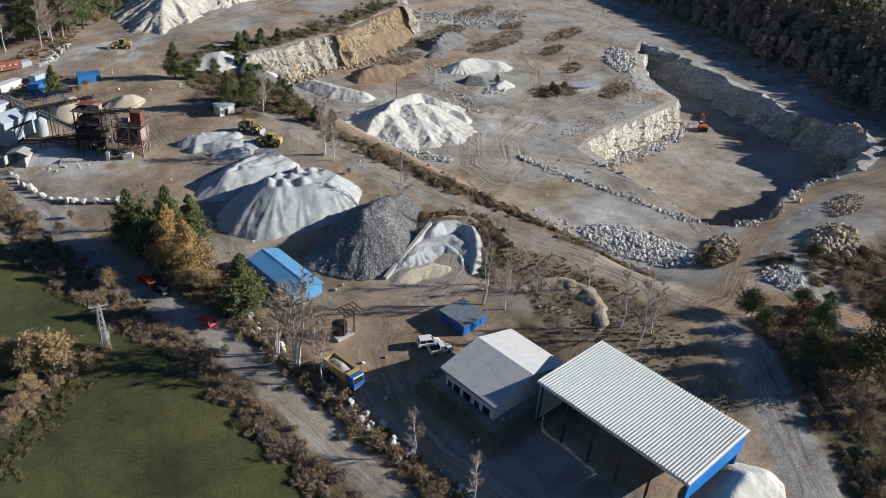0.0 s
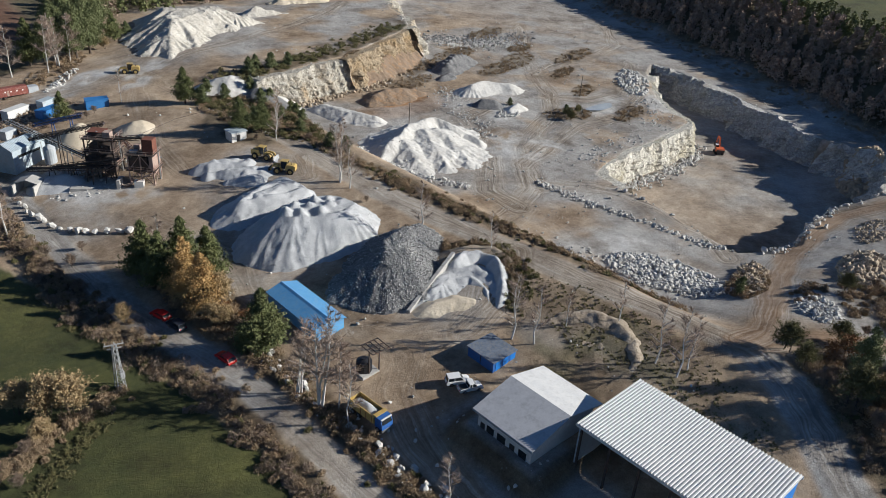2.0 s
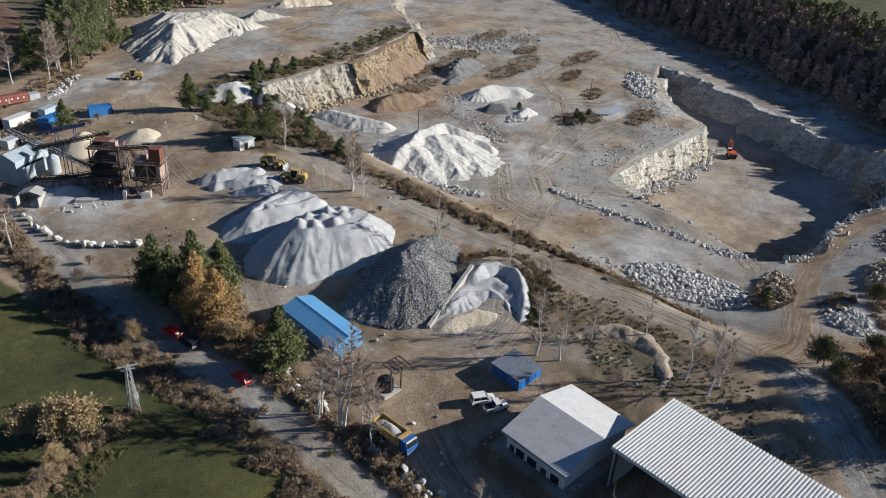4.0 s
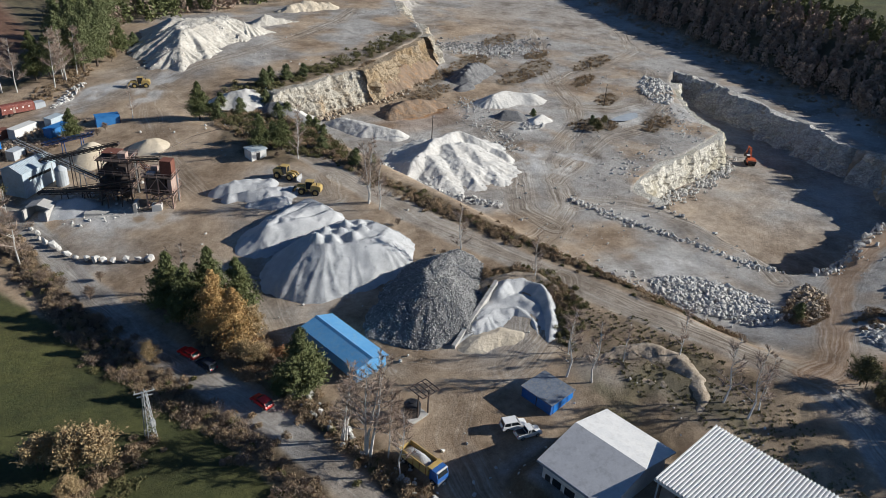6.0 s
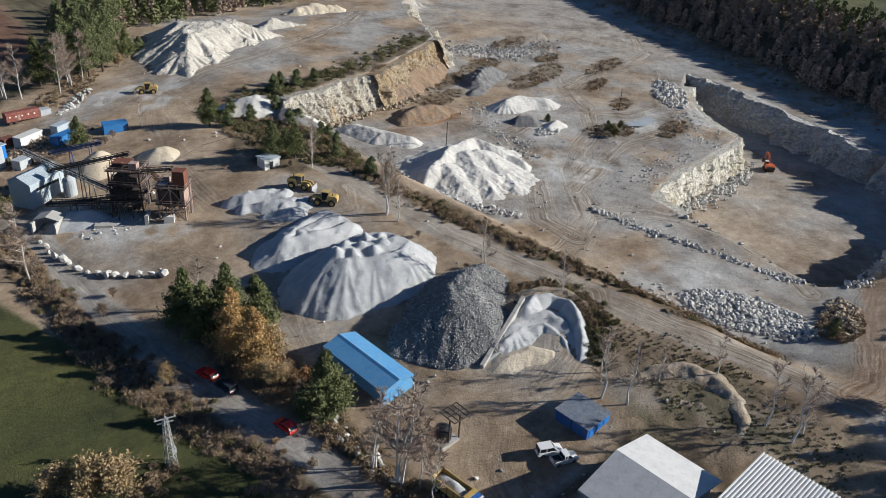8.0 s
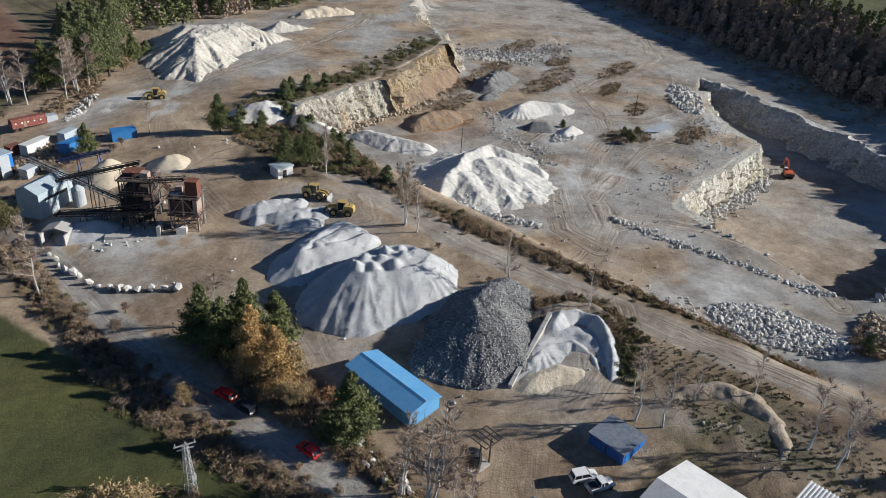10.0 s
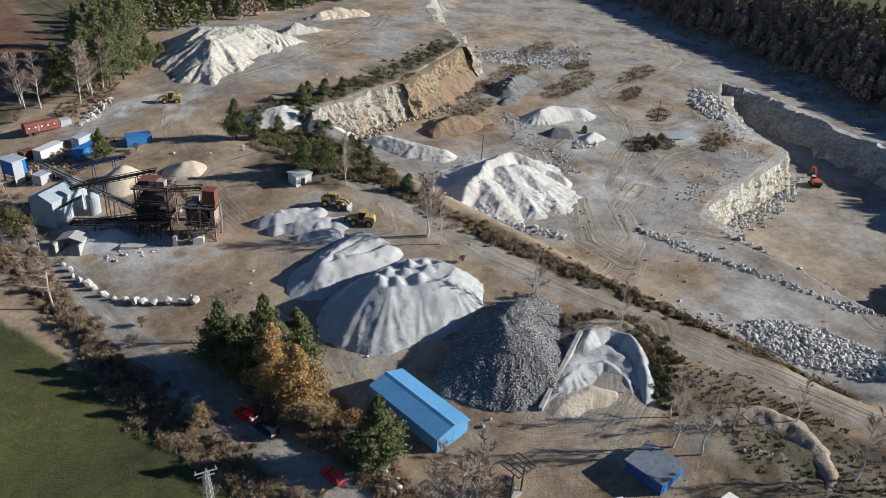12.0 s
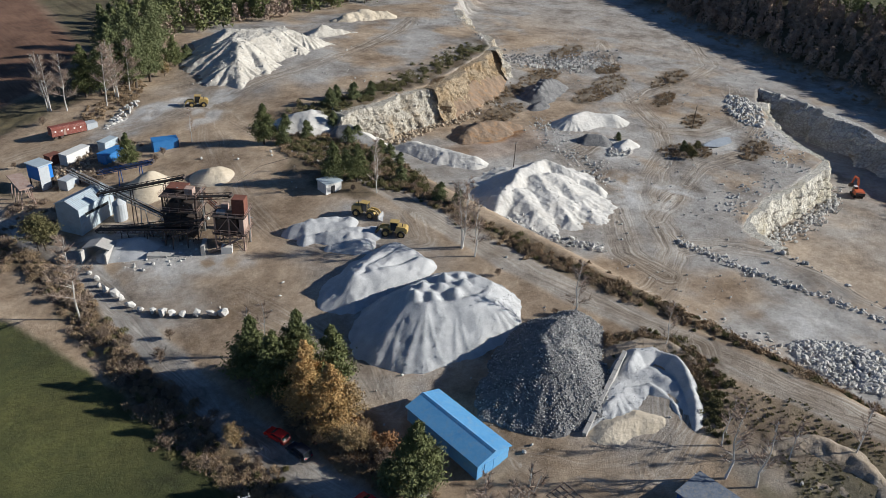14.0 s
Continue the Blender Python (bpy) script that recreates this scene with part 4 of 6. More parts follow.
for y0, y1, z0, z1 in ((1.2, 2.8, -1.0, 0.6), (3.6, 4.6, -3.2, 0.4), (5.4, 7.2, -0.9, 0.6), (7.8, 9.4, -0.9, 0.6), (9.8, 10.7, -3.2, 0.4)):
    if z0 > -2:
        w = part("window", panel(Shape(), 0.44, 0.49, y0, y1, z0, z1), M["glass"], shed, "dark window")
        part("frame", panel(panel(panel(Shape(), 0.38, 0.5, y0 - 0.1, y0, z0, z1), 0.38, 0.5, y1, y1 + 0.1, z0, z1), 0.34, 0.5, y0 - 0.15, y1 + 0.15, z0 - 0.12, z0), M["white_roof"], w)
    else:
        part("door", panel(Shape(), 0.42, 0.49, y0, y1, z0, z1), M["dark"], shed, "dark door")
part("gutter", Shape().tube((-0.35, -0.3, 2.35), (-0.35, 12, 2.35), 0.1), M["steel"], shed)

blue = thing("storage_shed", "long light blue sheet-metal shed with gable roof", "building", pose(63.6, 104.2, -3.4))
part("wall", Shape().prism([(0.2, -0.4), (6.6, 0.3), (6.6, 3.2), (3.4, 4.0), (0.2, 3.0)], "y", 0.2, 16.2), M["light_blue"], blue, "light blue ribbed walls")
part("roof", Shape().prism([(-0.15, 3.0), (3.4, 4.05), (3.4, 4.15), (-0.15, 3.1)], "y", -0.1, 16.5), M["light_blue"], blue)
part("roof", Shape().prism([(3.4, 4.05), (6.95, 3.08), (6.95, 3.18), (3.4, 4.15)], "y", -0.1, 16.5), M["light_blue"], blue)
part("ridge_cap", Shape().prism([(3.0, 4.06), (3.4, 4.24), (3.8, 4.06)], "y", -0.12, 16.52), M["light_blue"], blue)
part("door", panel(panel(Shape(), 1.6, 3.35, 0.12, 0.2, 0.1, 2.6), 3.45, 5.2, 0.12, 0.2, 0.2, 2.6), M["light_blue"], blue, "light blue double gate")

box = thing("site_cabin", "dark blue site cabin with weathered flat roof", "cabin", pose(81.4, 76.6, -1.5))
part("wall", panel(Shape(), 0, 5.6, 0, 6.2, -0.3, 2.2), M["blue_dark"], box, "dark blue sheet walls")
part("roof", Shape().prism([(-0.2, 2.15), (5.9, 2.35), (5.9, 2.5), (-0.2, 2.3)], "y", -0.2, 6.5), M["old_roof"], box, "weathered patchy roof")
for i in range(3):
    part("door", panel(Shape(), 0.6 + 1.8 * i, 1.9 + 1.8 * i, -0.06, 0.0, 0.1, 2.0), M["blue_paint"], box, "blue door")
part("post", panel(Shape(), -0.06, 0.0, 3.0, 3.15, 0, 2.15), M["dark"], box)


# ---- rocks ----
_g = (1 + 5 ** 0.5) / 2
_ico_v = np.array([(-1, _g, 0), (1, _g, 0), (-1, -_g, 0), (1, -_g, 0), (0, -1, _g), (0, 1, _g), (0, -1, -_g), (0, 1, -_g), (_g, 0, -1), (_g, 0, 1), (-_g, 0, -1), (-_g, 0, 1)]) / 1.902
_ico_f = np.array([(0, 11, 5), (0, 5, 1), (0, 1, 7), (0, 7, 10), (0, 10, 11), (1, 5, 9), (5, 11, 4), (11, 10, 2), (10, 7, 6), (7, 1, 8), (3, 9, 4), (3, 4, 2), (3, 2, 6), (3, 6, 8), (3, 8, 9), (4, 9, 5), (2, 4, 11), (6, 2, 10), (8, 6, 7), (9, 8, 1)])


def random_turns(n):
    q = rng.normal(size=(n, 4))
    q /= np.linalg.norm(q, axis=1)[:, None]
    w, x, y, z = q.T
    return np.stack([np.stack([1 - 2 * (y * y + z * z), 2 * (x * y - z * w), 2 * (x * z + y * w)], -1),
                     np.stack([2 * (x * y + z * w), 1 - 2 * (x * x + z * z), 2 * (y * z - x * w)], -1),
                     np.stack([2 * (x * z - y * w), 2 * (y * z + x * w), 1 - 2 * (x * x + y * y)], -1)], 1)


def stones(places, sizes):
    """Broken angular stones at the places, each of its size."""
    n = len(places)
    v = _ico_v[None] * rng.uniform(0.55, 1.15, (n, 12, 1)) * (sizes[:, None, None] / 2) * rng.uniform(0.6, 1.3, (n, 1, 3))
    v = np.einsum("nij,nkj->nki", random_turns(n), v) + places[:, None, :]
    f = _ico_f[None] + 12 * np.arange(n)[:, None, None]
    return v.reshape(-1, 3), f.reshape(-1, 3)


def scatter(line, half, n):
    """Random places within half a width of a polyline."""
    pts = np.array(line, float)
    seg = np.hypot(*(pts[1:] - pts[:-1]).T)
    j = rng.choice(len(seg), n, p=seg / seg.sum())
    t = rng.random((n, 1))
    return pts[j] * (1 - t) + pts[j + 1] * t + rng.normal(size=(n, 2)) * half * 0.5


def in_oval(cx, cy, rx, ry, turn, n):
    a, r = rng.random(n) * 2 * math.pi, np.sqrt(rng.random(n))
    u, v = rx * r * np.cos(a), ry * r * np.sin(a)
    c, s = math.cos(radians(turn)), math.sin(radians(turn))
    return np.stack([cx + u * c - v * s, cy + u * s + v * c], -1), r


def rubble(label, xy, lift, small, large, material, power=2.5):
    sizes = small + (large - small) * rng.random(len(xy)) ** power
    z = height(xy[:, 0], xy[:, 1]) + lift + 0.12 * sizes
    v, f = stones(np.column_stack([xy, z]), sizes)
    return tagged(new("rubble", raw_mesh("rubble", v, f, material)), label, "rubble", kind="stuff")


def rubble_heap(label, cx, cy, rx, ry, turn, high, n, small, large, material):
    xy, r = in_oval(cx, cy, rx, ry, turn, n)
    lift = high * (1 - r) * (0.7 + 0.5 * vnoise(xy[:, 0], xy[:, 1], 4, 2, 5)) * rng.uniform(0.3, 1.0, n) ** 0.5
    return rubble(label, xy, lift, small, large, material)


rubble_heap("spread of broken white limestone blocks", 139, 80, 13, 7, 110, 0.7, 2600, 0.25, 1.4, M["rock"])
rubble_heap("scatter of white stones by the bank", 140, 69, 7, 3.5, 150, 0.6, 300, 0.4, 1.3, M["rock"])
rubble("line of broken stone along the ramp", scatter([(154, 130), (154.5, 114), (157.5, 98), (159, 82), (163, 75)], 1.6, 600), 0.0, 0.25, 1.3, M["rock"])
rubble("band of grey stones at the pit's lip", scatter([(172, 113), (171.5, 97), (172, 83)], 3.4, 700), 0.0, 0.4, 1.5, M["rock"])
rubble("dark broken stone at the pit's lip", scatter([(174, 112), (173.5, 97), (174, 82)], 3.0, 600), 0.0, 0.4, 1.6, M["rock_grey"])
rubble("fallen blocks at the foot of the bench", scatter([(176, 119), (185, 123), (205, 122.5), (228, 124), (240, 132)], 3.0, 700), 0.2, 0.4, 1.8, M["rock"])
rubble_heap("heap of pale blocks on the pit's rim", 246, 79, 9, 5, 30, 4.5, 550, 0.8, 2.4, M["rock_tan"])
rubble("stones along the pit's southern rim", scatter([(168, 69), (185, 71), (205, 72), (225, 68)], 3.2, 600), 0.2, 0.5, 2.0, M["rock"])
rubble_heap("heap of tan boulders beside the track", 167, 48.5, 10, 5, 15, 2.0, 700, 0.6, 2.2, M["rock_tan"])
rubble_heap("heap of grey boulders in the track's fork", 142.5, 47.5, 5.5, 4.0, 40, 1.0, 420, 0.3, 1.4, M["rock"])
rubble_heap("steep rocky spur beside the track", 150, 65, 10, 3.6, 22, 1.5, 620, 0.3, 1.5, M["rock_tan"])
rubble_heap("scattered stones by the upper track", 192, 56, 10, 4, 10, 0.4, 260, 0.4, 1.2, M["rock_tan"])
rubble("broken stone at the white heap's edge", scatter([(128, 176), (128, 160), (131, 146), (136, 138)], 2.0, 420), 0.2, 0.4, 1.5, M["rock"])
rubble("grey blocks on the upper quarry floor", scatter([(226, 262), (236, 254), (246, 246), (262, 240)], 9.0, 1100), 0.0, 0.3, 1.5, M["rock"])
rubble("dark stone waste on the upper quarry floor", scatter([(230, 270), (240, 258), (250, 250), (272, 246)], 10.0, 900), 0.0, 0.3, 1.6, M["rock_grey"])
rubble("stone waste strewn along the bench", scatter([(178, 132), (200, 135), (225, 138), (245, 158)], 7.0, 700), 0.0, 0.2, 1.1, M["rock"])
rubble("stone waste beside the white heap", scatter([(165, 160), (172, 172), (178, 190), (190, 205)], 6.0, 600), 0.0, 0.2, 1.0, M["rock"])
rubble("stone waste along the road bank", scatter([(126, 112), (130, 96), (133, 78)], 4.0, 420), 0.0, 0.2, 1.0, M["rock"])
rubble("fallen stone under the tall rock face", scatter([(128, 217), (148, 220), (168, 222), (190, 233)], 3.0, 520), 0.2, 0.4, 1.7, M["rock_tan"])
rubble_heap("blocks at the foot of the small heap", 189, 174, 6, 3.5, 10, 0.8, 160, 0.4, 1.3, M["rock"])
rubble_heap("stone bank beyond the bench", 258, 172, 18, 6, 40, 1.6, 520, 0.5, 2.0, M["rock"])
rubble("stones along the verge of the western road", scatter([(55, 112), (55.5, 90), (56.5, 72), (58, 50)], 1.8, 150), 0.1, 0.4, 1.6, M["rock"])
def stones_on(label, heap, n, small, large, material):
    """Loose stones lying on a heap's slopes."""
    v = HEAPS[heap]
    p = v[rng.integers(0, len(v), n)] + rng.uniform(-0.2, 0.2, (n, 3)) * np.array([1, 1, 0.2])
    p = p[p[:, 2] > height(p[:, 0], p[:, 1])]
    sizes = small + (large - small) * rng.random(len(p)) ** 3
    a, f = stones(p, sizes)
    tagged(new("rubble", raw_mesh("rubble", a, f, material)), label, "rubble", kind="stuff")


stones_on("coarse stones over the dark gravel pile", "tall dark grey gravel pile behind the blue shed", 15000, 0.15, 0.55, M["rock_grey"])
stones_on("pale stones over the dark gravel pile", "tall dark grey gravel pile behind the blue shed", 2600, 0.15, 0.5, M["rock"])
stones_on("pebbles over the dug gravel bowl", "bowl of pale gravel dug out in front", 1200, 0.1, 0.3, M["gravel"])
stones_on("pebbles over the large gravel pile", "large pale grey gravel pile with loads tipped on top", 6000, 0.1, 0.28, M["gravel"])
stones_on("lumps over the white chalk heap", "big white chalk heap on the quarry floor", 300, 0.2, 0.6, M["chalk"])
stones_on("lumps over the huge chalk tip", "huge white chalk tip on the upper level", 350, 0.3, 0.9, M["chalk"])
rubble("coarse stone at the foot of the dark pile", scatter([(76, 113), (77, 106), (82, 102), (86, 102)], 1.2, 420), 0.1, 0.25, 0.8, M["rock"])
rubble_heap("stone debris among the crushing plant", 58, 196, 12, 9, 40, 0.3, 260, 0.3, 1.0, M["rock"])
rubble_heap("white stones beside the upper road", 77, 268, 9, 2, 35, 0.8, 90, 0.5, 1.6, M["rock"])


def boulder(label, x, y, size, group):
    v, f = stones(np.array([(0.0, 0.0, 0.25 * size)]), np.array([size]))
    ob = new("boulder", raw_mesh("boulder", v, f, M["rock"]))
    ob.location = (x, y, height_at(x, y))
    return tagged(ob, label, "boulder", group)


for x, y in [(41.2, 195.5), (41.0, 192.5), (41.4, 189.8), (41.6, 187.6), (42.2, 185.0), (42.4, 182.4), (43.0, 179.2), (43.8, 176.6), (45.2, 174.4), (46.4, 172.6), (47.8, 171.2), (49.6, 169.6), (51.0, 168.0), (53.4, 166.0), (55.0, 164.6)]:
    boulder("white limestone boulder edging the yard", x + rng.uniform(-0.4, 0.4), y, rng.uniform(1.5, 2.4), "boulders edging the yard")
for x, y in [(57.0, 77.0), (57.6, 73.4), (58.2, 70.0), (57.6, 66.5), (59.0, 64.0), (54.4, 99.0), (56.0, 96.5)]:
    boulder("pale boulder in the verge of the road", x, y, rng.uniform(1.2, 2.0), "boulders in the verge")


# ---- plants ----
def leaves(centres, size, up=0.0, wide=1.0):
    """Small three-cornered leaves or needle tufts at the centres."""
    n = len(centres)
    a = rng.normal(size=(n, 3))
    b = rng.normal(size=(n, 3))
    a[:, 2] += up
    a /= np.linalg.norm(a, axis=1)[:, None]
    b -= a * (a * b).sum(1)[:, None]
    b /= np.linalg.norm(b, axis=1)[:, None]
    s = size * rng.uniform(0.6, 1.4, (n, 1))
    v = np.stack([centres - a * s * 0.5 - b * s * 0.4 * wide, centres - a * s * 0.3 + b * s * 0.45 * wide, centres + a * s * 0.75], 1)
    return v.reshape(-1, 3), np.arange(3 * n).reshape(-1, 3)


def pine_tree(label, tall, wide, material, n=2600, bare=0.15, point=0.8, size=0.36):
    tree = thing("tree", label, "tree", Matrix())
    part("trunk", Shape().tube((0, 0, -0.5), (0, 0, tall * 0.55), 0.16 + tall * 0.012, 0.1, 7).tube((0, 0, tall * 0.55), (0.1, 0, tall * 0.97), 0.1, 0.03, 6), M["bark"], tree)
    boughs = int(tall * 6)
    pts = []
    for i in range(boughs):
        w = bare + (1 - bare) * (i + rng.random()) / boughs
        reach = wide * min(1.0, (1 - w) ** point * 1.25) * rng.uniform(0.6, 1.1) * min(1.0, 0.55 + (w - bare) * 3)
        a = rng.random() * 2 * math.pi
        m = max(8, int(1.5 * n / boughs * (0.5 + reach / wide)))
        t = rng.random(m) ** 0.6
        c = np.stack([math.cos(a) * reach * t, math.sin(a) * reach * t, w * tall + 0.18 * reach * t - 0.25 * reach * t * t], -1)
        pts.append(c + rng.normal(size=(m, 3)) * (0.10 + 0.16 * reach * np.array([1, 1, 0.6])))
    v, f = leaves(np.concatenate(pts), size, 0.3, 0.55)
    crown = new("crown", raw_mesh("crown", v, f, material))
    crown.parent = tree
    return tree


def bare_tree(label, tall, wide, bark, twigs, stems=1, n=900, leafy=0):
    tree = thing("tree", label, "tree", Matrix())
    trunk, tips = Shape(), []
    for s in range(stems):
        lean = Vector((rng.normal() * 0.10, rng.normal() * 0.10, 1)).normalized() if stems > 1 else Vector((rng.normal() * 0.03, rng.normal() * 0.03, 1)).normalized()
        foot = Vector((rng.normal() * 0.4, rng.normal() * 0.4, 0)) if stems > 1 else Vector((0, 0, 0))
        h = tall * rng.uniform(0.8, 1.0)
        a, r = foot - Vector((0, 0, 0.5)), 0.06 + tall * 0.007
        for k in range(4):
            b = foot + lean * h * (k + 1) / 4 + Vector((rng.normal(), rng.normal(), 0)) * 0.12
            trunk.tube(a, b, r, r * 0.66, 6, False)
            a, r = b, r * 0.66
        for i in range(16):
            w = 0.22 + 0.75 * (i + rng.random()) / 16
            o = foot + lean * h * w
            ang, reach = rng.random() * 6.283, wide * (1.15 - w) * rng.uniform(0.7, 1.2)
            e = o + Vector((math.cos(ang) * reach, math.sin(ang) * reach, reach * rng.uniform(0.5, 1.1)))
            trunk.tube(o, e, 0.04, 0.012, 4, False)
            tips.append((o, e))
    part("trunk", trunk, bark, tree)
    n1 = n // len(tips)
    vs, fs, o = [], [], 0
    for a, e in tips:
        a, e = np.array(a), np.array(e)
        t = rng.uniform(0.2, 1.0, (n1, 1))
        c = a + (e - a) * t
        reach = 0.35 * np.linalg.norm(e - a) + 0.4
        way = rng.normal(size=(n1, 3)) * np.array([1, 1, 0.6]) + (e - a) / np.linalg.norm(e - a) * 0.9 + np.array([0, 0, 0.5])
        way *= reach / np.linalg.norm(way, axis=1)[:, None] * rng.uniform(0.5, 1.3, (n1, 1))
        side = rng.normal(size=(n1, 3)) * 0.018
        vs.append(np.stack([c - side, c + side, c + way], 1).reshape(-1, 3))
        fs.append(np.arange(3 * n1).reshape(-1, 3) + o)
        o += 3 * n1
    if leafy:
        pick = [np.array(a) + (np.array(e) - np.array(a)) * t for a, e in tips for t in rng.uniform(0.3, 1.15, leafy // len(tips))]
        v, f = leaves(np.array(pick) + rng.normal(size=(len(pick), 3)) * 0.5, 0.3)
        vs.append(v), fs.append(f + o)
    crown = new("crown", raw_mesh("crown", np.concatenate(vs), np.concatenate(fs), twigs))
    crown.parent = tree
    return tree


def plant(proto, x, y, size=1.0, stand=True):
    m = pose(x, y, height_at(x, y) - 0.1, 0, 0, rng.uniform(0, 360)) @ Matrix.Diagonal((size * rng.uniform(0.9, 1.1), size * rng.uniform(0.9, 1.1), size, 1))
    if proto.get("used"):
        t = copy_thing(proto, m)
        return t
    proto.matrix_basis = m
    proto["used"] = 1
    return proto


PINE = [pine_tree("dark green pine with a dense ragged crown", 11, 3.7, M["pine"], 8000), pine_tree("tall grey-green pine with an open crown", 12, 3.4, M["pine_pale"], 5200, 0.2, 0.5), pine_tree("young grey-green pine on rough ground", 6, 2.3, M["pine_pale"], 2600, 0.05, 0.5)]
LARCH = [pine_tree("larch in orange-brown autumn needles", 12.5, 4.0, M["larch"], 7000, 0.12, 0.7, 0.32)]
BIRCH = [bare_tree("bare birch with a white trunk", 12, 3.0, M["birch"], M["twig_pink"], 1, 1900), bare_tree("bare birch with several white stems", 11, 2.4, M["birch"], M["twig_pink"], 3, 2000), bare_tree("slender bare birch with white bark", 9, 1.8, M["birch"], M["twig_pink"], 1, 600)]
BARE = [bare_tree("bare grey-brown tree with a broad crown", 8, 3.4, M["bark"], M["twig"], 3, 4200), bare_tree("broad tree with thin yellowing leaves", 8, 3.6, M["bark"], M["ochre_twig"], 3, 3400, 3600), bare_tree("bushy olive-brown tree with thin leaves", 8, 3.6, M["bark"], M["olive"], 3, 3200, 2600)]
RUSSET = [bare_tree("small tree with russet leaves", 4.5, 2.0, M["bark"], M["russet"], 3, 500, 900)]
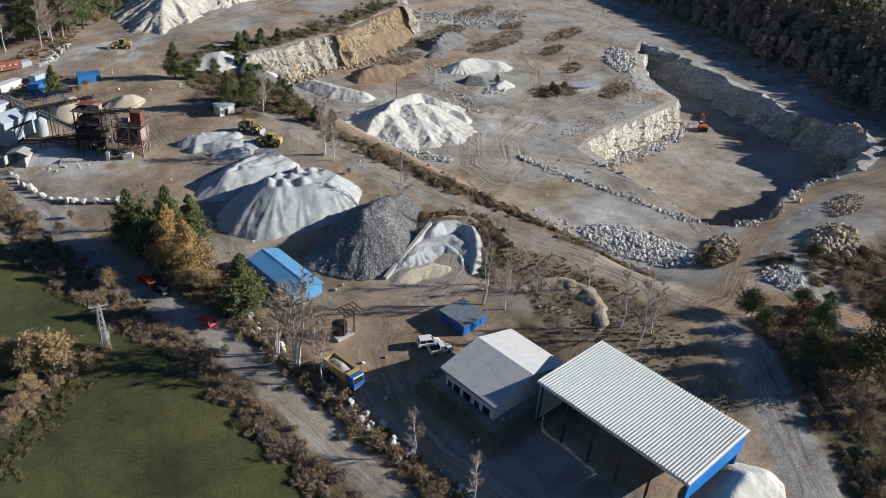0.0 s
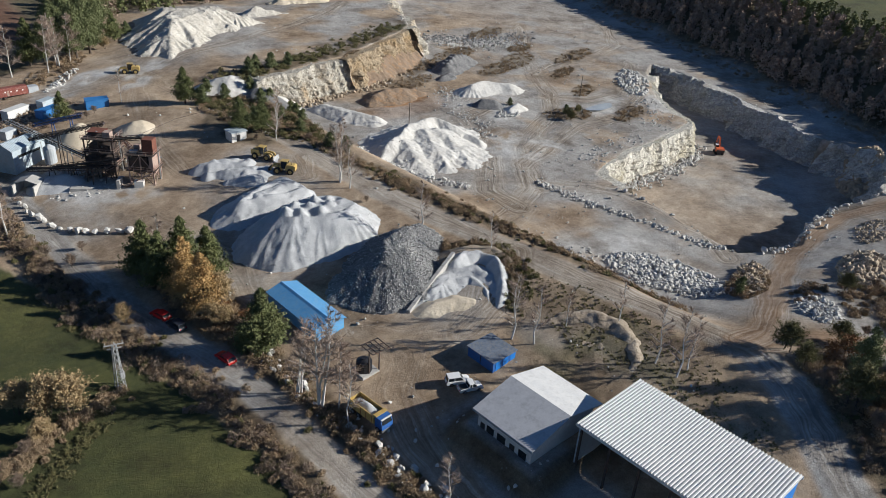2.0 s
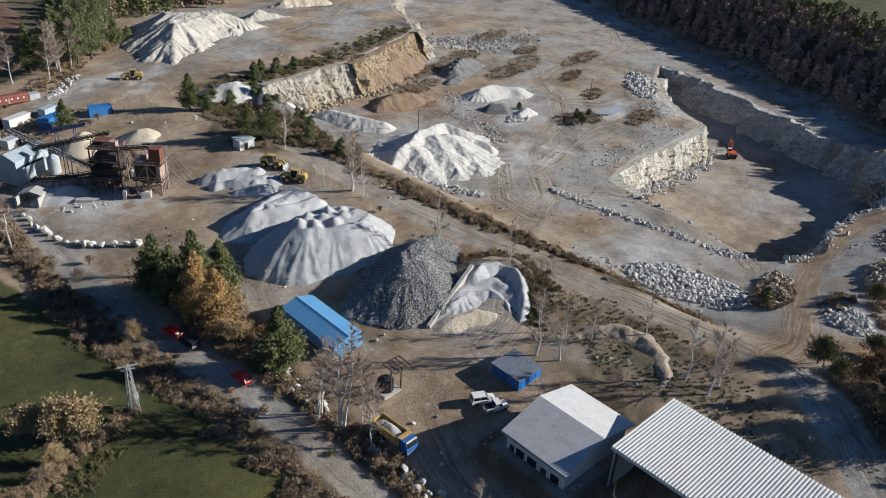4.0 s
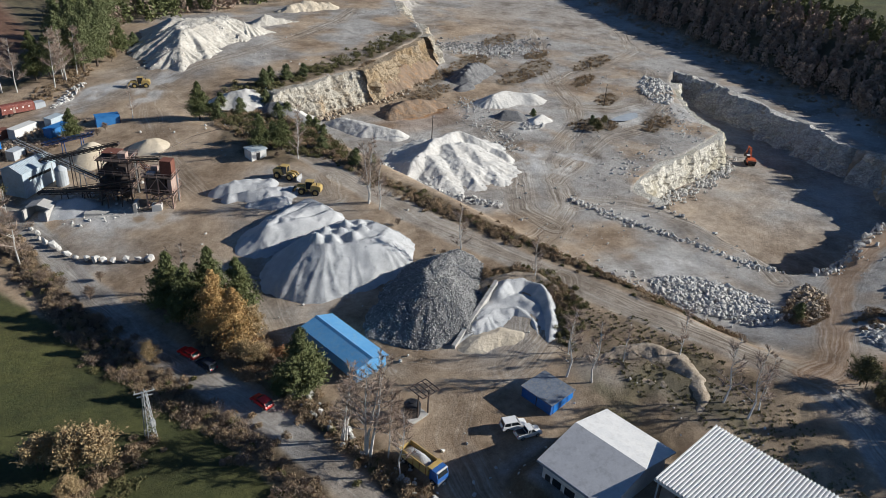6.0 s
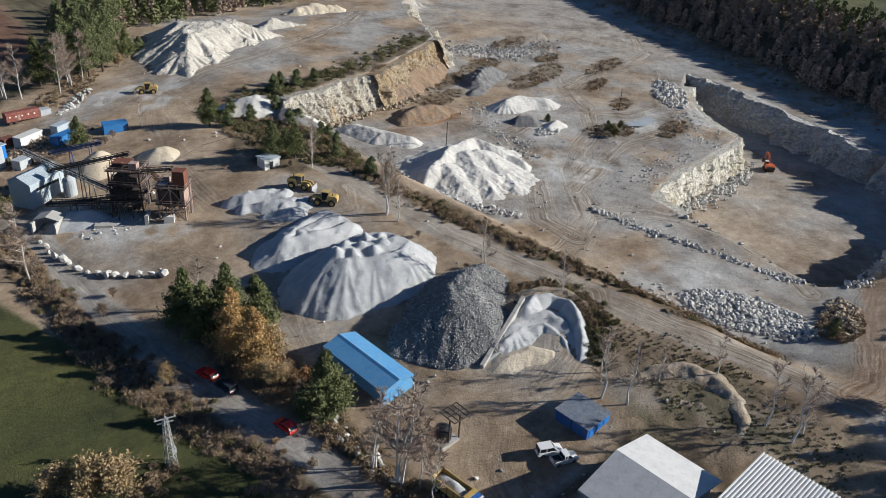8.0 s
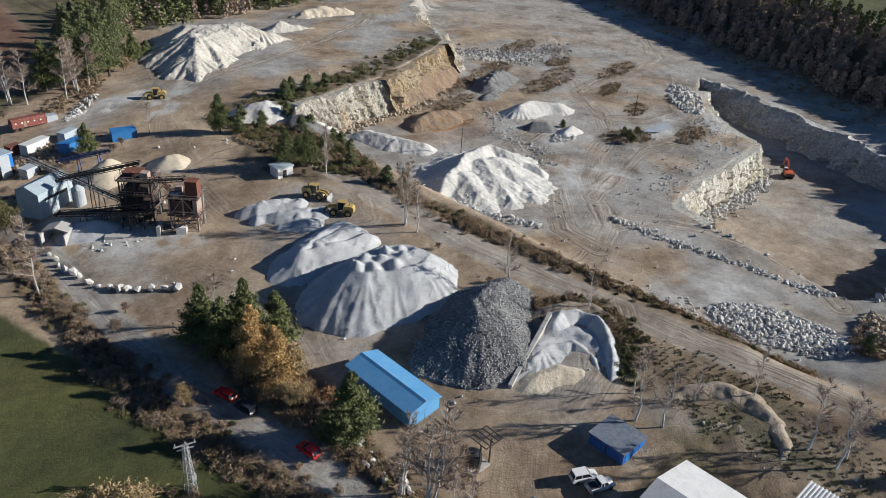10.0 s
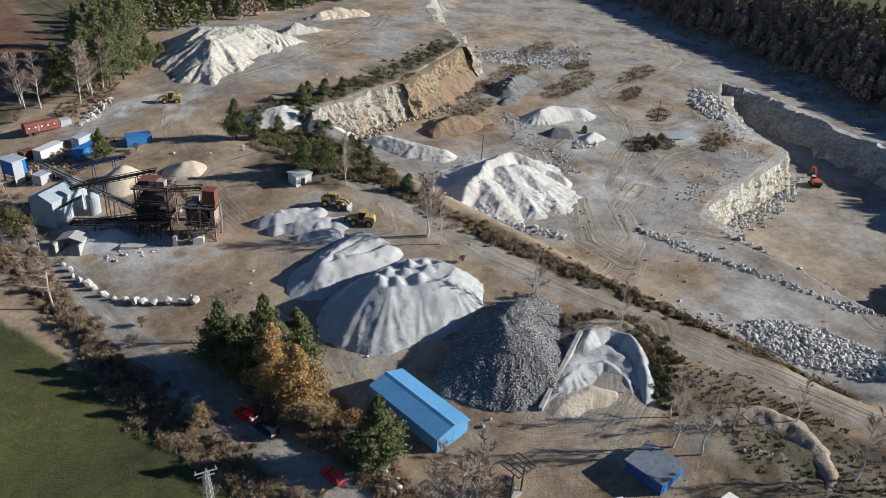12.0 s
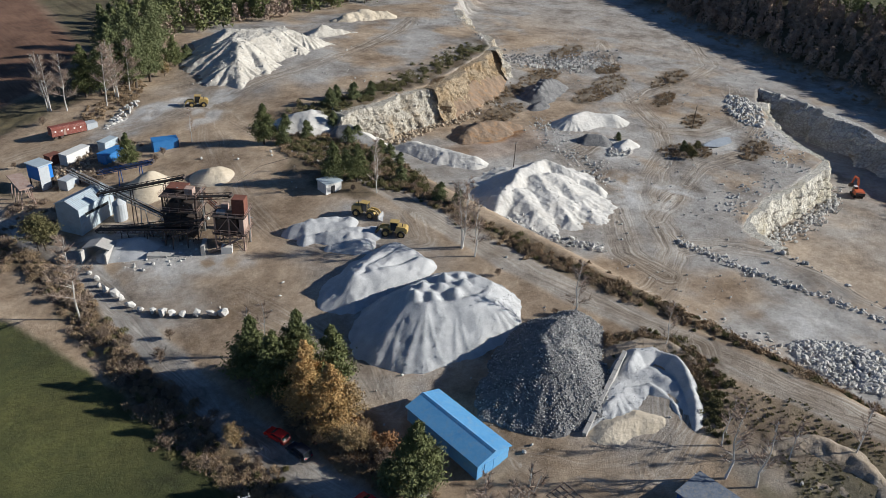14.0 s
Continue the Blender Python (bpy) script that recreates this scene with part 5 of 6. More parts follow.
SPOTS = [
    (PINE[0], 51.0, 139, 1.2), (PINE[0], 49.8, 144, 1.05), (PINE[0], 56.5, 141, 1.0), (PINE[0], 58.0, 133, 1.05), (LARCH[0], 53.0, 133, 1.1), (LARCH[0], 53.5, 126.5, 0.95), (BARE[1], 57.0, 126, 0.9), (BARE[1], 52.5, 122, 0.7), (PINE[0], 55.6, 108.5, 1.02), (PINE[2], 53.5, 112, 0.9),
    (RUSSET[0], 57.5, 117, 0.8), (BARE[0], 55.5, 115, 0.5), (BARE[1], 54.5, 120, 0.6), (BARE[0], 50, 148, 0.7), (BIRCH[2], 53, 151, 0.9), (BIRCH[2], 55, 149, 0.8),
    (BIRCH[1], 54.5, 96, 1.0), (BIRCH[1], 56.0, 91, 1.0), (BIRCH[0], 57.2, 88, 0.85), (BIRCH[2], 56.5, 84, 0.9), (BIRCH[2], 57.5, 62, 0.7), (BARE[0], 55.5, 78, 0.5), (BIRCH[2], 58.5, 50, 0.7),
    (BIRCH[0], 34.5, 182, 1.0), (BARE[0], 40.5, 160, 0.9), (BARE[0], 38, 168, 0.75), (BARE[2], 36.5, 211, 1.05), (BARE[0], 34, 190, 0.7), (BARE[0], 44.5, 165, 0.6),
    (BARE[1], 24.5, 115.0, 1.15), (BARE[1], 21.5, 117.5, 1.1), (BARE[1], 17.5, 120, 0.9), (BARE[0], 16.0, 110, 0.8), (BARE[1], 19, 112, 0.6), (BARE[0], 13, 104, 0.7),
    (BIRCH[2], 103.5, 59, 0.95), (BIRCH[2], 103.2, 54.5, 1.0), (BIRCH[2], 106, 54, 0.8), (BIRCH[2], 90.0, 80.5, 1.0), (BIRCH[2], 92.0, 76.5, 0.9), (BIRCH[2], 95, 84, 0.7), (BIRCH[2], 108, 70, 0.7), (BIRCH[2], 100, 76, 0.6),
    (BIRCH[1], 103, 150, 0.85), (BIRCH[2], 102, 146, 0.9), (BARE[0], 101, 138, 0.5), (BIRCH[2], 101.5, 119, 0.9), (BARE[0], 100, 122, 0.45), (BARE[0], 105, 97, 0.6), (BARE[0], 107, 93, 0.5), (BIRCH[2], 107, 103, 0.7),
    (BIRCH[0], 66, 281, 0.95), (BIRCH[1], 62, 284, 0.9), (BIRCH[0], 76, 277, 1.0), (BIRCH[1], 80, 279, 0.9), (BIRCH[0], 85, 282, 0.9), (BARE[0], 58, 278, 0.8),
    (PINE[1], 78, 286, 1.2), (PINE[1], 84, 292, 1.3), (PINE[0], 74, 288, 1.2), (PINE[1], 92, 300, 1.4), (PINE[1], 98, 304, 1.4), (PINE[0], 88, 288, 1.1), (PINE[1], 104, 310, 1.4), (PINE[1], 88, 306, 1.4), (PINE[0], 96, 294, 1.0), (PINE[1], 110, 318, 1.4), (PINE[0], 106, 296, 0.8), (PINE[2], 112, 300, 0.9),
    (PINE[0], 99, 193, 0.8), (PINE[2], 102, 197, 1.1), (PINE[0], 104, 190, 0.75), (PINE[2], 107, 199, 0.9), (BARE[0], 110, 192, 0.7), (BARE[0], 104, 203, 0.6), (PINE[2], 113, 184, 0.8), (BARE[0], 112, 178, 0.6), (PINE[2], 113.5, 170, 0.9), (PINE[2], 115.5, 166, 0.8), (BARE[0], 100, 186, 0.5), (BIRCH[2], 108, 188, 0.9), (BIRCH[2], 104, 182, 0.8),
    (PINE[0], 98, 224, 0.85), (PINE[2], 102, 221, 1.1), (PINE[2], 108, 230, 0.9), (BARE[0], 103, 228, 0.6), (PINE[2], 110, 222, 0.9), (PINE[2], 124, 231, 1.0), (PINE[2], 128, 234, 0.9), (PINE[2], 133, 232, 1.0), (PINE[2], 120, 224, 1.0), (PINE[2], 122, 215, 0.9), (PINE[2], 140, 233, 0.8), (PINE[2], 125, 208, 0.8), (PINE[2], 122, 200, 0.8), (PINE[2], 119, 192, 0.7), (BARE[0], 116, 205, 0.6), (PINE[2], 117, 212, 0.9), (PINE[2], 115, 198, 0.8),
    (PINE[0], 66, 236, 0.7), (BARE[0], 72, 234, 0.6), (BARE[0], 75, 236, 0.65), (BARE[0], 69, 241, 0.6), (BIRCH[2], 84, 238, 0.7), (BARE[1], 40, 262, 0.6), (BARE[0], 44, 256, 0.5),
    (BARE[0], 118, 36, 1.2), (BARE[0], 122, 31, 1.3), (BARE[0], 115, 26, 1.2), (BARE[2], 120, 23, 1.3), (BARE[0], 113, 20, 1.2), (BARE[0], 126, 24, 1.2), (BARE[2], 117, 31, 1.0), (BARE[0], 110, 8, 1.2), (PINE[1], 124, 33, 0.8), (BARE[1], 121, 27, 0.9),
    (BARE[0], 38.5, 150, 0.85), (BARE[0], 37, 157, 0.75), (BARE[0], 39.5, 140, 0.7), (BARE[0], 35.5, 173, 0.8), (BARE[0], 41.5, 128, 0.6), (BARE[0], 43.5, 112, 0.55), (BARE[0], 45, 98, 0.5), (BARE[0], 45.5, 84, 0.5), (BARE[1], 41, 134, 0.6), (BARE[0], 46, 70, 0.5),
    (PINE[1], 88, 284, 1.3), (PINE[1], 94, 288, 1.35), (PINE[1], 82, 287, 1.3), (PINE[1], 100, 298, 1.3), (BARE[1], 100, 290, 0.7), (BARE[1], 106, 300, 0.7),
    (RUSSET[0], 129.5, 37.5, 1.3), (RUSSET[0], 131, 35, 1.2), (RUSSET[0], 127.5, 39, 1.0), (BARE[2], 121, 41, 0.6), (BARE[2], 124, 45, 0.7), (BARE[0], 122, 36, 0.8), (BARE[0], 118, 30, 0.9), (BARE[0], 127, 38, 0.9), (BARE[0], 131, 34, 0.8), (BARE[0], 124, 27, 0.9), (BARE[2], 133, 40, 0.6), (BARE[0], 140, 38, 0.7), (BARE[0], 115, 22, 0.9), (BARE[0], 146, 34, 0.8), (BARE[2], 138, 28, 0.8), (BARE[0], 110, 14, 0.9),
    (PINE[2], 144, 64, 0.6), (PINE[2], 141, 63, 0.5), (BARE[0], 146, 67, 0.5), (BARE[0], 140, 65, 0.5), (BARE[0], 160, 44, 0.6), (BARE[0], 166, 42, 0.6), (BARE[2], 154, 47, 0.5), (PINE[2], 206, 163, 0.6), (BARE[2], 204, 160, 0.4), (BARE[2], 209, 160, 0.4), (PINE[2], 196, 180, 0.5), (BARE[2], 202, 157, 0.4),
]
for proto, x, y, size in SPOTS:
    if proto in BIRCH:
        size *= 1.35
    plant(proto, x, y, size)


def bushes(name, label, xy, small, large, material, each=170, leaf=0.42):
    """Low brush: clumps of fine twigs and leaves joined into one spread."""
    n = len(xy)
    s = small + (large - small) * rng.random(n) ** 1.6
    base = np.column_stack([xy, height(xy[:, 0], xy[:, 1])])
    d = rng.normal(size=(n, each, 3))
    d /= np.linalg.norm(d, axis=2)[..., None]
    d *= rng.random((n, each, 1)) ** 0.4
    d[..., 2] = np.abs(d[..., 2]) * 0.95
    c = base[:, None, :] + d * s[:, None, None] * rng.uniform(0.7, 1.3, (n, 1, 3))
    v, f = leaves(c.reshape(-1, 3), leaf, 1.0, 0.3)
    return tagged(new(name, raw_mesh(name, v, f, material)), label, "shrubs", kind="stuff")


WV = [(p[0] - 5.8, p[1]) for p in WEST_ROAD[1:-1]]
EV = [(54.8, 118), (54.6, 104), (55.3, 88), (55.8, 70), (56.3, 45), (57, 30)]
BANK = [(112.5, 190), (112.5, 160), (113.5, 138), (116.5, 117.5), (121, 90), (125, 68)]
bushes("shrubs", "dry brown hedge along the western road", scatter(WV, 3.2, 520), 0.5, 1.5, M["scrub"])
bushes("shrubs", "bare twiggy hedge along the western road", scatter(WV, 3.6, 220), 0.6, 1.9, M["twig"])
bushes("shrubs", "brown brush between road and yard", scatter(EV, 2.4, 300), 0.4, 1.5, M["scrub"])
bushes("shrubs", "olive undergrowth in the verges", np.concatenate([scatter(WV, 3.4, 120), scatter(EV, 2.8, 60), scatter(BANK, 3.0, 100)]), 0.4, 1.0, M["olive"])
bushes("shrubs", "dark brush on the bank beside the quarry road", scatter(BANK, 2.8, 420), 0.4, 1.4, M["scrub"])
bushes("shrubs", "brush on the overgrown knoll", in_oval(103, 62, 9, 28, -8, 900)[0], 0.1, 0.4, M["olive"], 30, 0.3)
bushes("shrubs", "olive brush behind the dug gravel bowl", scatter([(102, 108), (107, 105), (108.5, 99.5), (106.5, 94.5), (102.5, 90), (98, 86.5)], 2.6, 260), 0.3, 1.0, M["olive"])
bushes("shrubs", "brown brush behind the dug gravel bowl", scatter([(100, 112), (107, 105.5), (108, 99), (105, 92.5)], 2.4, 160), 0.4, 1.3, M["scrub"])
bushes("shrubs", "undergrowth beneath the grove", in_oval(54, 132, 5, 20, 0, 260)[0], 0.5, 1.5, M["scrub"])
bushes("shrubs", "orange-brown bushes beneath the grove", in_oval(56, 121, 4, 10, 0, 30)[0], 0.4, 1.0, M["russet"])
_s = in_oval(135, 22, 62, 30, -15, 1900)[0]
_s = _s[np.maximum(inside(_s[:, 0], _s[:, 1], SOUTH), inside(_s[:, 0], _s[:, 1], SOUTH_EAST)) > 0.8]
bushes("shrubs", "dense dark scrub south of the track", _s[:900], 0.6, 2.0, M["scrub"])
bushes("shrubs", "grey bare brush south of the track", _s[::3] + 1.3, 0.6, 2.2, M["twig"])
bushes("shrubs", "olive bushes south of the track", _s[::6] + 0.7, 0.5, 1.7, M["olive"])
bushes("shrubs", "green and brown brush by the rock face", np.concatenate([in_oval(110, 200, 9, 24, 10, 300)[0], scatter([(108, 234), (124, 231), (150, 235), (180, 246), (208, 258)], 5, 260)]), 0.4, 1.5, M["olive"])
bushes("shrubs", "brown brush round the upper level", np.concatenate([in_oval(110, 205, 10, 26, 10, 260)[0], in_oval(80, 280, 16, 6, 40, 120)[0]]), 0.4, 1.4, M["scrub"])
bushes("shrubs", "tufts and low bushes on the quarry floor", np.concatenate([in_oval(*r[:5], 80)[0] for r in BARE_TO_SCRUB[1]]), 0.25, 1.1, M["scrub"], 70, 0.4)
bushes("shrubs", "bushes at the ditch in the field", scatter([(6, 112), (14, 108), (20, 112), (27, 114), (32, 116)], 2.4, 150), 0.5, 1.6, M["scrub"])
bushes("shrubs", "green tussocks along the ditch", scatter([(10, 96), (16, 102), (22, 107), (28, 111)], 2.0, 160), 0.3, 0.8, M["olive"], 30)
bushes("shrubs", "brush and weeds among the sheds", np.concatenate([in_oval(60, 243, 14, 8, 20, 120)[0], in_oval(40, 225, 6, 14, 0, 60)[0]]), 0.4, 1.4, M["twig"])
rubble_heap("scrap and stone heaps among the sheds", 55, 243, 12, 7, 25, 0.6, 260, 0.3, 1.4, M["rock_tan"])
bushes("shrubs", "brown brush on the ochre spoil slope", scatter([(168, 224), (180, 229), (195, 236), (206, 241)], 5, 160), 0.3, 1.1, M["scrub"], 60)
bushes("shrubs", "brush on the rocky spur", np.concatenate([in_oval(147, 64, 8, 4, 22, 130)[0], in_oval(158, 45, 14, 4, 10, 110)[0], in_oval(148, 52, 5, 3, 0, 30)[0]]), 0.4, 1.5, M["scrub"])


def far_wood(label, xy, tall, material, n=110, leaf=1.0):
    h = tall * rng.uniform(0.55, 1.15, len(xy))
    base = np.column_stack([xy, height(xy[:, 0], xy[:, 1])])
    w = rng.random((len(xy), n)) ** 0.8
    a = rng.random((len(xy), n)) * 6.283
    r = h[:, None] * 0.32 * (1 - 0.75 * w) * np.sqrt(rng.random((len(xy), n)))
    c = base[:, None, :] + np.stack([np.cos(a) * r, np.sin(a) * r, h[:, None] * (0.08 + 0.92 * w)], -1)
    v, f = leaves(c.reshape(-1, 3), leaf)
    return tagged(new("wood", raw_mesh("wood", v, f, material)), label, "woodland", kind="stuff")


def along_ridge(lo, hi, a, b, n):
    d, s = rng.uniform(lo, hi, n), rng.uniform(a, b, n)
    return np.stack([251 + 0.909 * d + 0.416 * s, 83 - 0.416 * d + 0.909 * s], -1)


far_wood("dark bare wood on the rise above the pit", along_ridge(28, 64, -110, 330, 1000), 8.0, M["twig_pink"], 120, 0.9)
far_wood("dark green wood on the rise above the pit", along_ridge(60, 75, -110, 330, 320), 9.5, M["pine"], 120, 0.9)
bushes("shrubs", "low brush below the wood", along_ridge(20, 34, -60, 240, 420), 0.6, 2.2, M["scrub"], 60, 0.5)
_n = rng.uniform(0, 1, (420, 2))
_n = np.stack([105 + 190 * _n[:, 0], 312 + 40 * _n[:, 0] ** 0.7 + 8 + 50 * _n[:, 1]], -1)
far_wood("dark pine wood north of the quarry", _n[:300], 11, M["pine"], 130)
far_wood("brown bare wood north of the quarry", _n[300:], 9, M["twig_pink"], 110)


# ---- vehicles ----
def wheel(parent, x, y, r, w, rim=None):
    t = part("wheel", Shape().tube((x, y - w / 2, r), (x, y + w / 2, r), r, r, 16), M["rubber"], parent, smooth=False)
    part("rim", Shape().tube((x, y - w / 2 - 0.03, r), (x, y + w / 2 + 0.03, r), r * 0.55, r * 0.55, 12), rim or M["steel"], t)
    return t


def car(label, paint, place, heading, shape="hatch", group=""):
    x, y = place
    c = thing("car", label, "car", pose(x, y, height_at(x, y) + 0.02, 0, 0, heading), group)
    low = [(-2.1, 0.35), (-2.15, 0.75), (-2.0, 0.95), (1.0, 1.0), (1.9, 0.85), (2.12, 0.65), (2.1, 0.35)]
    part("body", Shape().prism(low, "y", -0.86, 0.86), paint, c)
    top = {"hatch": [(-1.95, 0.95), (-1.6, 1.42), (0.1, 1.46), (0.95, 0.98)], "suv": [(-2.0, 0.95), (-1.85, 1.68), (0.3, 1.72), (0.95, 1.0)], "pickup": [(-0.5, 0.95), (-0.4, 1.66), (0.5, 1.68), (1.1, 1.0)]}[shape]
    part("window_band", Shape().prism(top, "y", -0.74, 0.74), M["glass"], c, "dark tinted windows")
    (a, _), (b, h), (d, e), _ = top
    part("roof", Shape().prism([(b - 0.04, h - 0.06), (b, h + 0.05), (d, e + 0.05), (d + 0.06, e - 0.06)], "y", -0.78, 0.78), paint, c)
    for s in (-0.77, 0.77):
        for p, q in (((b, s, h), (a + 0.05, s, 0.95)), ((d, s, e), (top[3][0], s, 1.0)), (((b + d) / 2, s, h), ((b + d) / 2, s, 0.97))):
            part("pillar", Shape().beam(p, q, 0.09), paint, c)
    if shape == "pickup":
        part("load_bed", panel(Shape(), -2.0, -0.6, -0.7, 0.7, 0.93, 1.0), M["dark"], c)
    for s in (-0.6, 0.6):
        part("headlight", Shape().box((2.08, s, 0.7), (0.1, 0.34, 0.14)), M["galv"], c)
        part("tail_light", Shape().box((-2.13, s, 0.8), (0.06, 0.25, 0.2)), M["red"], c)
    for wx in (-1.3, 1.32):
        for wy in (-0.78, 0.78):
            wheel(c, wx, wy, 0.33, 0.2)
    return c


car("white estate car parked beside the site cabin", M["white_car"], (75.4, 79.0), -27, "suv", "parked cars")
car("white pickup parked in the workshop's shade", M["white_car"], (75.8, 76.4), -20, "pickup", "parked cars")
car("red hatchback parked at the roadside", M["red"], (46.6, 131.0), 105, "hatch", "cars on the road")
car("dark estate car behind the red one", M["dark_car"], (47.4, 126.0), 100, "suv", "cars on the road")
car("bright red car under the roadside pine", M["red"], (49.6, 111.4), 98, "hatch", "cars on the road")
car("pale van on the shaded upper ground", M["white_car"], (244, 62), 40, "suv")


def tipper():
    x, y = 59.6, 82.6
    t = thing("tipper_lorry", "yellow and brown tipper lorry loaded with gravel", "lorry", pose(x, y, height_at(x, y), 0, 0, -86))
    part("chassis", Shape().box((-0.4, 0, 0.85), (7.4, 0.9, 0.3)), M["dark_steel"], t)
    part("cab", Shape().prism([(2.3, 0.8), (2.3, 2.5), (2.6, 2.75), (3.6, 2.7), (3.95, 1.7), (4.0, 0.8)], "y", -1.15, 1.15), M["blue_dark"], t, "dark blue cab")
    part("windscreen", Shape().prism([(3.66, 2.55), (3.7, 2.55), (3.98, 1.75), (3.94, 1.75)], "y", -1.0, 1.0), M["glass"], t)
    part("sun_visor", Shape().box((3.7, 0, 2.72), (0.3, 2.2, 0.08)), M["white_car"], t)
    part("bumper", Shape().box((4.0, 0, 0.65), (0.25, 2.3, 0.4)), M["steel"], t)
    bed = part("tipping_body", Shape().box((-1.0, 0, 1.15), (6.0, 2.4, 0.14)).box((-1.0, 1.2, 1.9), (6.0, 0.12, 1.5)).box((-1.0, -1.2, 1.9), (6.0, 0.12, 1.5)).box((1.95, 0, 2.05), (0.12, 2.5, 1.8)).box((2.3, 0, 2.9), (0.8, 2.4, 0.1)).box((-4.0, 0, 1.8), (0.12, 2.4, 1.3)), M["yellow"], t, "yellow steel tipping body")
    for s in (-1.27, 1.27):
        for i in range(5):
            part("rib", Shape().box((-3.6 + 1.3 * i, s, 1.85), (0.12, 0.08, 1.4)), M["rust"], bed)
    n = 14
    vs, fs = [], []
    for i in range(n + 1):
        for j in range(8):
            u, v = i / n, j / 7
            vs.append((-3.9 + 5.75 * u, -1.12 + 2.24 * v, 1.75 + 1.0 * math.sin(math.pi * u) ** 0.7 * math.sin(math.pi * v) ** 0.8 + 0.06 * rng.normal()))
    for i in range(n):
        for j in range(7):
            fs.append((i * 8 + j, i * 8 + 8 + j, i * 8 + 9 + j, i * 8 + j + 1))
    part("gravel_load", Shape().add(vs, fs), M["gravel"], bed, "pale gravel load", True)
    for wx in (3.0, -1.6, -3.0):
        for wy in (-1.0, 1.0):
            wheel(t, wx, wy, 0.52, 0.4)


tipper()


def loader(label, x, y, heading, paint, bucket):
    t = thing("wheel_loader", label, "loader", pose(x, y, height_at(x, y), 0, 0, heading), "wheel loaders")
    part("engine_hood", Shape().prism([(-3.3, 1.1), (-3.3, 2.2), (-2.9, 2.5), (-1.0, 2.6), (-0.6, 1.0)], "y", -1.0, 1.0), paint, t)
    cab = part("cab", Shape().prism([(-1.3, 1.4), (-1.2, 3.3), (0.3, 3.3), (0.5, 1.4)], "y", -0.75, 0.75), M["glass"], t, "dark glazed cab")
    part("cab_roof", Shape().box((-0.45, 0, 3.36), (1.9, 1.7, 0.14)), paint, cab)
    for px in (-1.25, 0.38):
        for py in (-0.76, 0.76):
            part("cab_post", Shape().box((px, py, 2.3), (0.1, 0.1, 2.0)), paint, cab)
    part("front_frame", Shape().prism([(0.0, 0.8), (0.2, 1.9), (1.6, 1.9), (2.2, 1.1), (2.0, 0.7)], "y", -0.7, 0.7), paint, t)
    for s in (-0.6, 0.6):
        part("lift_arm", Shape().beam((0.9, s, 2.0), (2.5, s, 1.9), 0.28, 0.4).beam((2.5, s, 1.9), (3.4, s, 0.6), 0.26, 0.36), paint, t)
    part("bucket", Shape().prism([(3.3, 0.15), (3.2, 1.3), (3.45, 1.45), (3.5, 0.5), (4.4, 0.2), (4.4, 0.1)], "y", -1.4, 1.4), bucket, t, "worn steel bucket")
    part("exhaust", Shape().tube((-2.2, 0.4, 2.4), (-2.2, 0.4, 3.2), 0.09), M["dark_steel"], t)
    for wx in (-2.1, 1.3):
        for wy in (-1.05, 1.05):
            wheel(t, wx, wy, 0.85, 0.6, paint)


loader("dusty yellow wheel loader with a pale bucket", 95.6, 174.6, -60, M["yellow"], M["galv"])
loader("bright yellow wheel loader beside the gravel", 95.0, 164.4, 130, M["yellow"], M["dark_steel"])
loader("yellow loader parked on the upper road", 95.5, 258.5, 150, M["yellow"], M["steel"])


def excavator(x, y, heading):
    t = thing("excavator", "orange tracked excavator standing on the pit floor", "excavator", pose(x, y, height_at(x, y), 0, 0, heading))
    for s in (-1.1, 1.1):
        part("track", Shape().prism([(-1.9, 0.3), (-1.6, 0.0), (1.6, 0.0), (1.9, 0.3), (1.7, 0.8), (-1.7, 0.8)], "y", s - 0.3, s + 0.3), M["rubber"], t)
    part("turntable", Shape().tube((0, 0, 0.7), (0, 0, 1.05), 0.9, 0.9, 14), M["dark_steel"], t)
    body = part("upper_body", Shape().prism([(-2.4, 1.05), (-2.5, 2.0), (-2.2, 2.3), (0.4, 2.3), (0.9, 1.9), (0.9, 1.05)], "y", -1.3, 1.3), M["orange"], t)
    part("cab", Shape().prism([(-0.3, 1.1), (-0.3, 3.0), (0.8, 3.0), (1.3, 1.1)], "y", 0.35, 1.3), M["glass"], t, "white-roofed cab")
    part("cab_roof", panel(Shape(), -0.35, 0.9, 0.3, 1.35, 2.98, 3.1), M["white_car"], body)
    part("boom", Shape().beam((0.7, -0.2, 1.6), (2.6, -0.2, 4.6), 0.5, 0.6).beam((2.6, -0.2, 4.6), (5.4, -0.2, 4.2), 0.4, 0.5), M["orange"], t)
    part("dipper_arm", Shape().beam((5.3, -0.2, 4.5), (6.4, -0.2, 1.6), 0.35, 0.45), M["orange"], t)
    part("bucket", Shape().prism([(6.1, 1.7), (6.9, 1.5), (7.0, 0.7), (6.5, 0.35), (6.0, 0.8)], "y", -0.8, 0.4), M["dark_steel"], t)
    part("counterweight", panel(Shape(), -2.75, -2.35, -1.3, 1.3, 1.1, 2.0), M["dark_steel"], t)


excavator(241.0, 122.5, 40)


